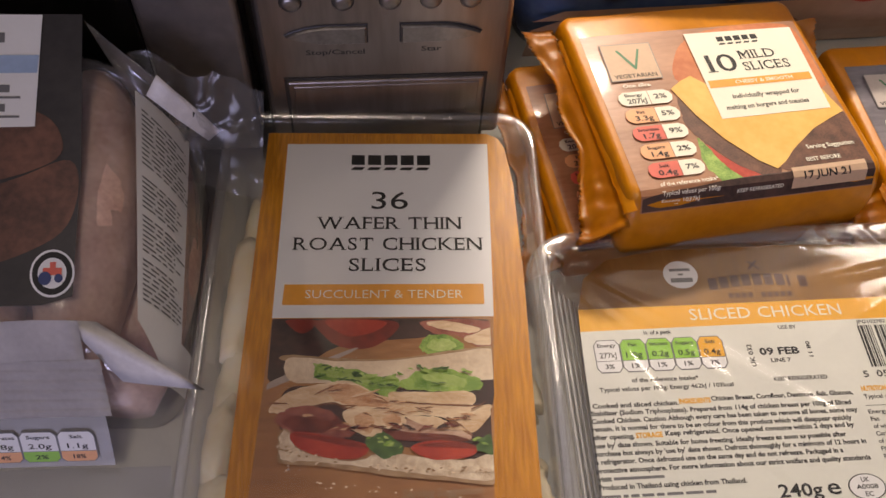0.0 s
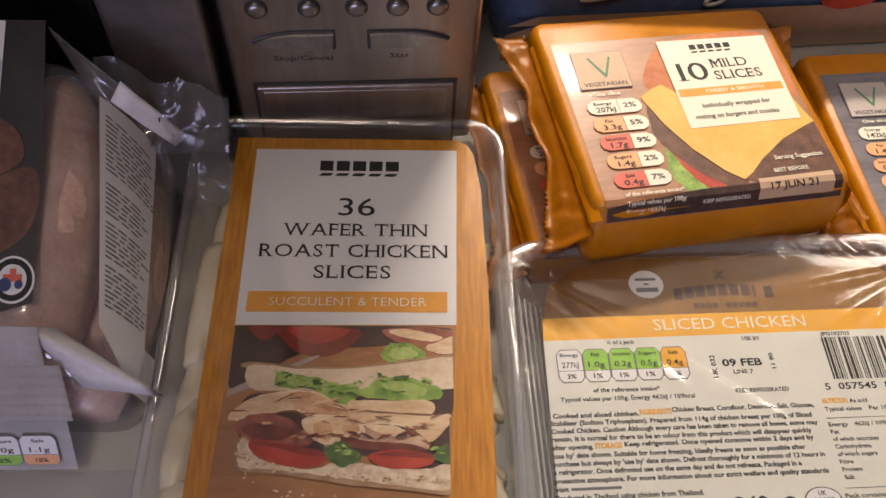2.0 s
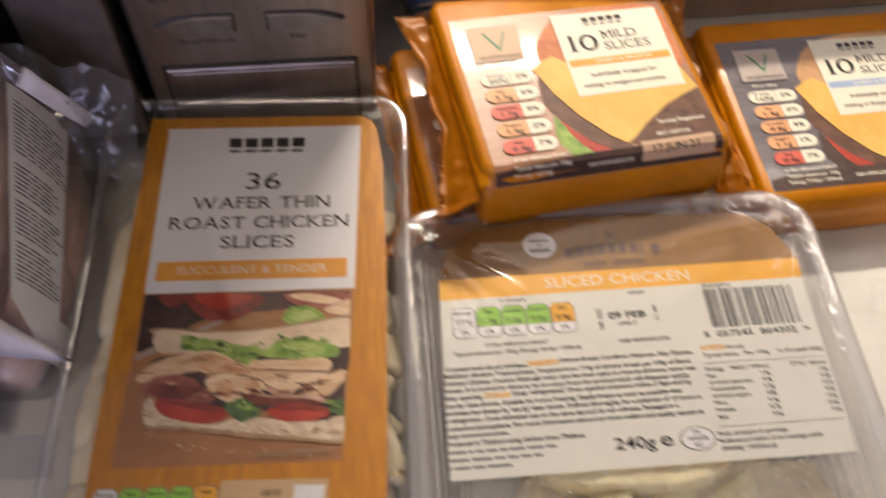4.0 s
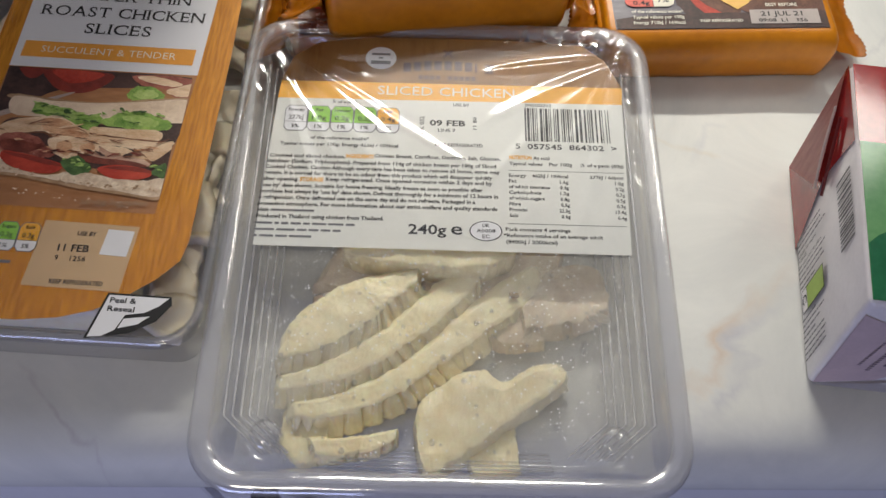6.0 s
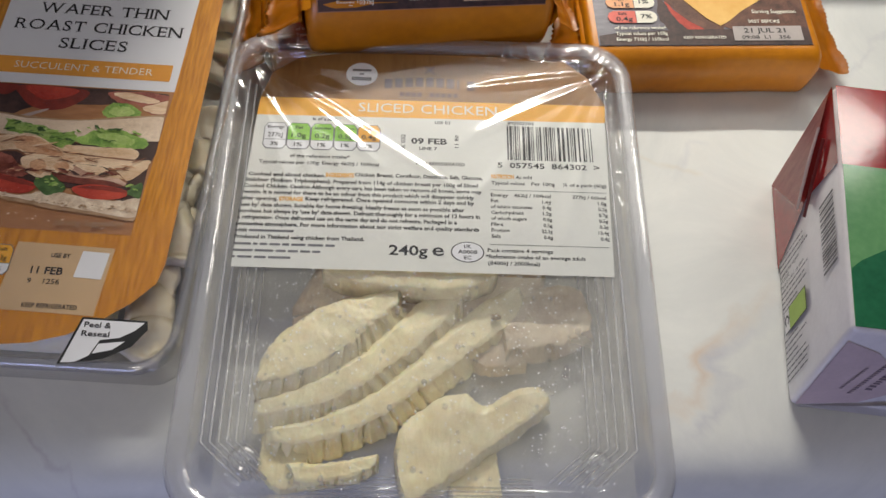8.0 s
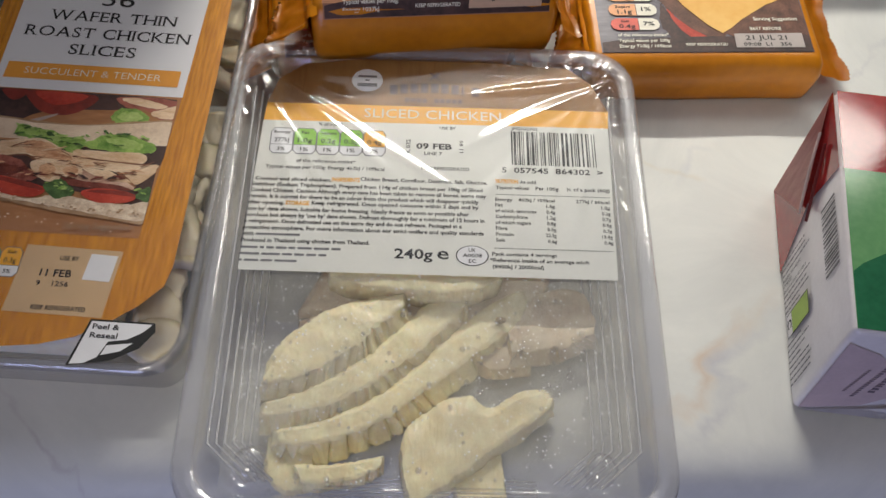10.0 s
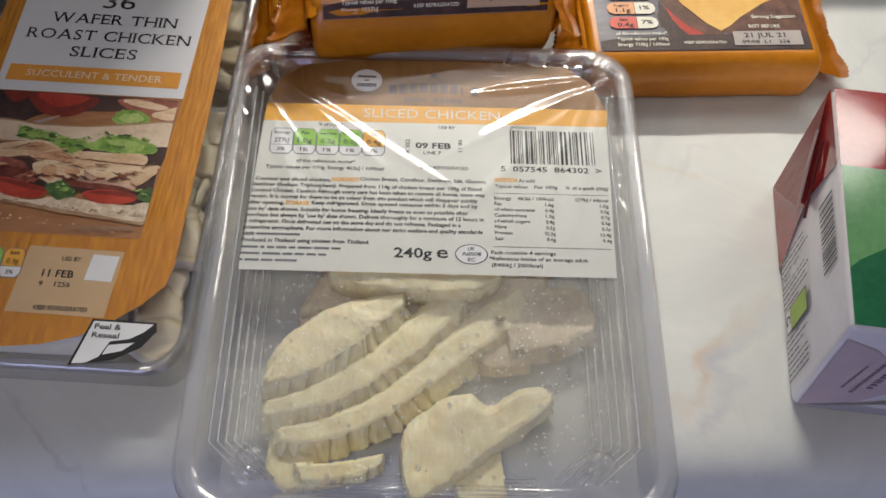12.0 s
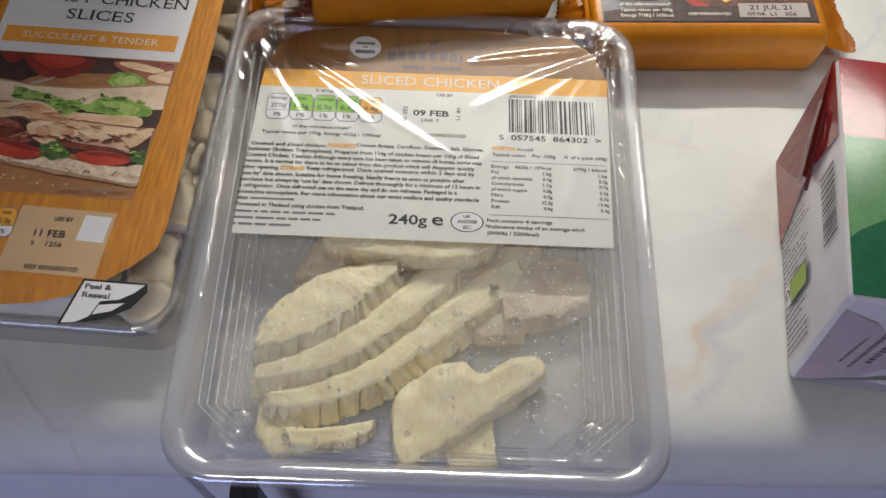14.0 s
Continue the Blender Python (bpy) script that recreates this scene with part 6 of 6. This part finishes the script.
# ---- blue pack behind the cheese ----
def blue_pack():
    t = thing("bread_pack", pose(0.1950, 0.3600, 0.0, 0, 0, 2.0), "blue printed soft plastic food pack with pictures of toast", "food pack")
    BLUE = speckled("blue_film", (0.07, 0.12, 0.26), (0.12, 0.20, 0.38), 30, 0.25, 0.4, 0, 0.5)
    hw, hy, h = 0.17, 0.038, 0.080
    rings = []
    for k in range(13):
        f = k / 12
        q = math.sin(math.pi * min(max(f, 0.04), 0.96)) ** 0.35
        ring = []
        for x, y in round_rect(hw * (0.94 + 0.06 * q), hy * (0.6 + 0.4 * q), 0.018, 8):
            d = 0.0025 * noise.noise(Vector((x * 25, y * 25, f * 4)))
            ring.append((x, y + d, 0.0005 + h * f))
        rings.append(ring)
    part("bag", loft(rings, True, True), BLUE, t, "blue film bag", True)
    # added dark filler: closes the gap to the oven, its shade in the colour
    filler_rings = [[(-hw * 0.93 - 0.026 * k / 5, (hy * 0.70 * (1 - 0.06 * k)) * math.cos(a * math.pi / 12), 0.036 + 0.0355 * (1 - 0.05 * k) * math.sin(a * math.pi / 12)) for a in range(24)] for k in range(6)]
    part("bag_end", loft(filler_rings, True, True), speckled("oven_gap_shade", (0.05, 0.035, 0.03), (0.10, 0.07, 0.06), 60, 0.3, 0.4), t, "added dark filler in the shaded gap", True)
    # pictures printed along the lower front
    def on_front(pts, mt, lift, name, label=""):
        bm = bmesh.new()
        def face_y(zz):
            f = min(max(zz / h, 0.04), 0.96)
            return -hy * (0.6 + 0.4 * math.sin(math.pi * f) ** 0.35) - 0.0022 - lift
        vs = [bm.verts.new((x * MM, face_y(y * MM), y * MM)) for x, y in pts]
        f = bm.faces.new(vs)
        bmesh.ops.triangulate(bm, faces=[f])
        part(name, bm, mt, t, label)
    TOAST = speckled("printed_toast", (0.30, 0.12, 0.06), (0.42, 0.22, 0.12), 40, 0.35, 0, 0, 0.3)
    PEACH = speckled("printed_peach", (0.46, 0.30, 0.20), (0.58, 0.40, 0.28), 25, 0.35, 0, 0, 0.3)
    for k in range(6):
        z0, z1 = 1 + 5 * k, 6 + 5 * k
        on_front([(-164, z0), (166, z0), (166, z1), (-164 + (k > 3) * 12, z1)], PEACH, 0.0, "picture_band")
    on_front(smooth_loop([(-40, 34), (-36, 44), (-22, 46), (-14, 40), (-18, 32), (-30, 29)], 4), TOMATO_PRINT, 0.0008, "picture_patch")
    on_front(smooth_loop([(20, 14), (30, 28), (60, 34), (80, 26), (78, 12), (40, 8)], 4), TOAST, 0.0008, "picture_patch")
    on_front(smooth_loop([(-100, 12), (-80, 24), (-56, 22), (-50, 10), (-80, 6)], 4), TOAST, 0.0008, "picture_patch")
    # the script on the bag as plain strokes
    SILVER = ink("silver_ink", (0.62, 0.60, 0.58))
    for pts, r in (([(-142, 50), (-128, 44), (-112, 52), (-104, 68), (-108, 74), (-114, 66), (-118, 50), (-126, 41), (-138, 40), (-120, 43), (-96, 47)], 0.9),
                   ([(-98, 47), (-92, 58), (-94, 50), (-88, 49)], 0.8), ([(-80, 58), (-86, 52), (-80, 48), (-74, 60), (-80, 38), (-88, 36), (-72, 50)], 0.8)):
        pp = smooth_loop(pts, 6, False)
        part("script_stroke", tube([(x * MM, -hy - 0.0032, y * MM) for x, y in pp], r * MM, 6), SILVER, t, "", True)
    return t


blue_pack()


# ---- sausage pack ----
def sausage_pack():
    t = thing("sausage_pack", pose(-0.1605, 0.230, 0.0, 0, 0, -2.3), "clear film pack of raw pork sausages with dark printed front", "sausage pack")
    RAW = speckled("raw_sausage", (0.64, 0.38, 0.31), (0.92, 0.66, 0.56), 90, 0.36, 0.6, 0, 0.3, (1, 1, 1), 7.0, 0.2)
    COOKED = speckled("printed_cooked_sausage", (0.06, 0.025, 0.018), (0.22, 0.09, 0.055), 60, 0.35, 0, 0, 0.4)
    DARKP = speckled("dark_print", (0.018, 0.016, 0.018), (0.04, 0.035, 0.036), 50, 0.35, 0, 0, 0.4)
    hw, hh, h, mid = 0.072, 0.0470, 0.050, -0.0145
    # sausages in two layers
    for zc, xs in ((0.0150, (-0.052, -0.026, 0.0, 0.028, 0.0560)), (0.0340, (-0.036, -0.009, 0.017, 0.0458))):
        for x in xs:
            path, rad = [], []
            for k in range(13):
                f = k / 12
                path.append((x + 0.0015 * math.sin(f * 5 + x * 90), mid + (f - 0.5) * (0.090 if zc < 0.02 else 0.078), zc + 0.0008 * math.sin(f * 7)))
                rad.append((0.0146 if x > 0.04 else 0.0128) * max(0.25, math.sin(math.pi * (0.06 + 0.88 * f)) ** 0.35))
            part("sausage", tube(path, rad, 16), RAW, t, "", True)

    def wall(f):
        """Half width and half length of the bag at the share f of its height."""
        q = math.sin(math.pi * (0.12 + 0.78 * f)) ** 0.6
        return hw * (0.86 + 0.14 * q) - 0.020 * f ** 3, hh * (0.92 + 0.08 * q) - 0.010 * f ** 3

    rings = []
    for k in range(45):
        f = k / 44
        ring = []
        corner = round_rect(*wall(f), 0.009, 9)
        for (xa, ya), (xb, yb) in zip(corner, corner[1:] + corner[:1]):
            cuts = 40 if math.hypot(xb - xa, yb - ya) > 0.01 else 2
            for c in range(cuts):
                x, y = xa + (xb - xa) * c / cuts, ya + (yb - ya) * c / cuts
                q = Vector((x * 42, y * 30, f * 3.5))
                crease = max(0.0, 1 - abs(noise.noise(q + Vector((3, 1, 2)))) * 9) * 0.0011 + max(0.0, 1 - abs(noise.noise(q * 2.3)) * 7) * 0.0005
                d = 0.0016 * noise.noise(q) + crease
                ring.append((x * (1 + d * 9), mid + y * (1 + d * 9), 0.0005 + h * f))
        rings.append(ring)
    part("bag", loft(rings, True, True), BAG, t, "crinkled clear film bag", True)
    z = h + 0.0008
    top = part("front_print", sheet([(-60, -46), (40, -45), (48, -43), (49, -10), (47.6, 29.5), (-60, 30)], z), DARKP, t, "dark printed front")
    part("picture_patch", sheet(smooth_loop([(-50, -22), (0, -22), (30, -14), (46, -9), (48, -20), (40, -30), (10, -38), (-50, -40)], 6), z + 0.0001), COOKED, top)
    part("picture_patch", sheet(smooth_loop([(-50, 2), (10, 2), (34, 4), (43, -2), (40, -10), (10, -16), (-50, -14)], 6), z + 0.0002), COOKED, top)
    part("title_card", sheet([(-40, -1.5), (36.2, -0.4), (36.9, 29.0), (-40, 29.2)], z + 0.0003), PAPER, top, "white title card")
    part("card_band", sheet([(-40, 13), (36.2, 13.5), (36.5, 18.2), (-40, 18)], z + 0.0004), BLUE_INK, top)
    bars([(12, 8.4, 17, 2.0), (18, 3.4, 10, 2.0), (12, 6.8, 20, 0.6), (12, 1.8, 20, 0.6), (12, 21.5, 15, 2.6)], GREY_INK, top, z + 0.0004)
    for q, mt, dz in ((5.9, PAPER, 0.0), (5.3, BLACK_INK, 0.00005), (3.8, PAPER, 0.0001)):
        part("round_badge", sheet([(42.6 + q * math.cos(a * math.pi / 16), -37.4 + q * math.sin(a * math.pi / 16)) for a in range(32)], z + 0.0003 + dz), mt, top)
    bars([(40.2, -38.0, 5.0, 1.8), (42.0, -36.4, 1.6, 1.6)], RED_INK, top, z + 0.0006, "badge_shape")
    for q, x in ((1.7, 40.8), (1.1, 44.4)):
        part("badge_shape", sheet([(x + q * math.cos(a * math.pi / 8), -38.8 + q * math.sin(a * math.pi / 8)) for a in range(16)], z + 0.0007), ink("navy_ink", (0.03, 0.05, 0.16)), top)

    # the text strip down the right-hand side
    def side_at(u, v, lift=0.0):
        """u along the pack in mm, v: 0 at the top edge to 1 at the counter."""
        f = 1 - v
        return (wall(f)[0] + 0.0014 + lift, u * MM, 0.0005 + h * f)
    strip = grid_skin(30, 10, lambda a, b: side_at(-44 + 62 * a, 0.16 + 0.06 * (1 - a) + 0.30 * b))
    st = part("text_strip", strip, PAPER, t, "white text strip")
    rnd = random.Random(9)
    for k in range(40):
        u = -38 + 1.32 * k
        if k in (9, 18, 26, 27):
            continue
        w, v0 = rnd.uniform(0.18, 0.28), 0.0
        while v0 < w:
            long = min(rnd.uniform(0.025, 0.07), w - v0)
            part("print_bar", grid_skin(1, 2, lambda a, b, u=u, v0=v0, long=long: side_at(u + 0.48 * a - 8.0 * (v0 + long * b), 0.18 + 0.06 * (18 - u) / 62 + v0 + long * b, 0.0003)), GREY_INK, st)
            v0 += long + 0.014
    part("strip_foot", grid_skin(14, 8, lambda a, b: side_at(-44 - 14 * b, 0.22 + 0.46 * a * (1 - 0.55 * b) + 0.20 * b, 0.0002)), PAPER, t, "plain white end of the strip", True)
    part("film_skirt", grid_skin(40, 16, lambda a, b: (-0.07 + 0.138 * a, -0.0742 - 0.012 * b + 0.0008 * noise.noise(Vector((a * 12, b * 3, 4))), 0.0088 - 0.0082 * b)), BAG, t, "clear film skirt", True)
    # end seals: white crimped fins at the near end, film ears at the corners
    SEAL = speckled("white_seal_film", (0.66, 0.63, 0.63), (0.80, 0.77, 0.77), 80, 0.5, 0.2, 0, 0.08)
    def fin(y0, dy, z0, z1, x0, x1, seed, crimp=0.0004):
        def at(a, b):
            x = x0 + (x1 - x0) * a
            zz = z0 + (z1 - z0) * b + 0.0004 * noise.noise(Vector((a * 6, b * 2, seed))) + crimp * math.sin(b * 36)
            return (x, y0 + dy * b + 0.0005 * noise.noise(Vector((a * 5, b, seed + 4))), zz)
        bm = grid_skin(40, 28, at)
        bmesh.ops.solidify(bm, geom=bm.faces[:], thickness=0.0003)
        return bm
    part("end_seal", fin(-0.0495, -0.007, 0.0522, 0.044, -0.07, 0.050, 1, 0.0), SEAL, t, "white film front edge", True)
    part("end_seal", fin(-0.0560, -0.009, 0.0445, 0.028, -0.07, 0.054, 3, 0.0005), SEAL, t, "white crimped end seal", True)
    ya, za, yb, zb = -0.0645, 0.0278, -0.0735, 0.0090
    flap = grid_skin(20, 8, lambda a, b: (-0.07 + 0.122 * a, ya + (yb - ya) * b, za + (zb - za) * b))
    bmesh.ops.solidify(flap, geom=flap.faces[:], thickness=0.0003)
    lab = part("nutrition_flap", flap, clear_film("milky_film", 0.92, 0.2, 1.5, 0.42), t, "milky film flap with nutrition print")
    fm = Matrix.Translation((0, ya - 0.0006, za + 0.0002)) @ Matrix.Rotation(math.atan2(za - zb, ya - yb), 4, "X")
    cells(lab, -5.0, -17.5, 10.6, 12.0, [("Energy", "977kJ", "12%", PAPER), ("Fat", "7.9g", "11%", PAPER), ("Saturates", "2.8g", "14%", PAPER), ("Sugars", "2.0g", "2%", PAPER), ("Salt", "1.1g", "18%", PAPER)], 0.0002, 7.6, fm,
          (PAPER, PEACH_INK, PEACH_INK, GREEN_INK, PEACH_INK))
    def flap_of(pts, faces, cuts=3):
        bm = bmesh.new()
        vs = [bm.verts.new(p) for p in pts]
        for f in faces:
            bm.faces.new([vs[i] for i in f])
        bmesh.ops.subdivide_edges(bm, edges=bm.edges[:], cuts=cuts, use_grid_fill=True)
        for v in bm.verts:
            v.co.z += 0.0012 * noise.noise(v.co * 90)
        bmesh.ops.solidify(bm, geom=bm.faces[:], thickness=0.0003)
        return bm
    part("corner_fold", flap_of([(0.046, -0.049, 0.0515), (0.0535, -0.048, 0.047), (0.0815, -0.0620, 0.0375), (0.0585, -0.0585, 0.0365)], ((0, 1, 2), (0, 2, 3))), SEAL, t, "white folded film corner", True)
    part("film_ear", flap_of([(0.0475, 0.029, 0.0500), (0.064, 0.014, 0.030), (0.079, 0.0195, 0.0290), (0.066, 0.0185, 0.0440)], ((0, 1, 2), (0, 2, 3))), BAG, t, "clear film ear", True)
    def ear(a, b):
        q = Vector((a * 3.2, b * 2.6, 5.0))
        crease = max(0.0, 1 - abs(noise.noise(q * 1.7)) * 8)
        return (0.052 + 0.040 * a + 0.004 * b, 0.016 + 0.014 * b - 0.010 * a + 0.0030 * noise.noise(q) + 0.0012 * crease, 0.022 + 0.021 * b - 0.003 * a + 0.0025 * noise.noise(q + Vector((4, 4, 4))))
    part("film_ear", grid_skin(60, 40, ear), CRINKLED, t, "crumpled clear film ear", True)
    for k in range(7):
        a0 = 0.10 + 0.045 * k
        part("print_bar", grid_skin(3, 8, lambda a, b, a0=a0: tuple(Vector(ear(a0 + 0.022 * a + 0.10 * b, 0.30 + 0.38 * b)) + Vector((0, -0.0005, 0.0004)))), BLACK_INK, t)
    part("corner_fold", flap_of([(0.0625, 0.0165, 0.0420), (0.0665, 0.0190, 0.0450), (0.0800, 0.0205, 0.0292), (0.0765, 0.0175, 0.0285)], ((0, 1, 2), (0, 2, 3))), SEAL, t, "white torn film edge", True)
    # the pack leans back against the oven, so it stands taller at the far end
    for ob in t.children_recursive:
        for v in ob.data.vertices:
            v.co.z *= 1.03 + (v.co.y + 0.044) * 9.0
    return t


sausage_pack()
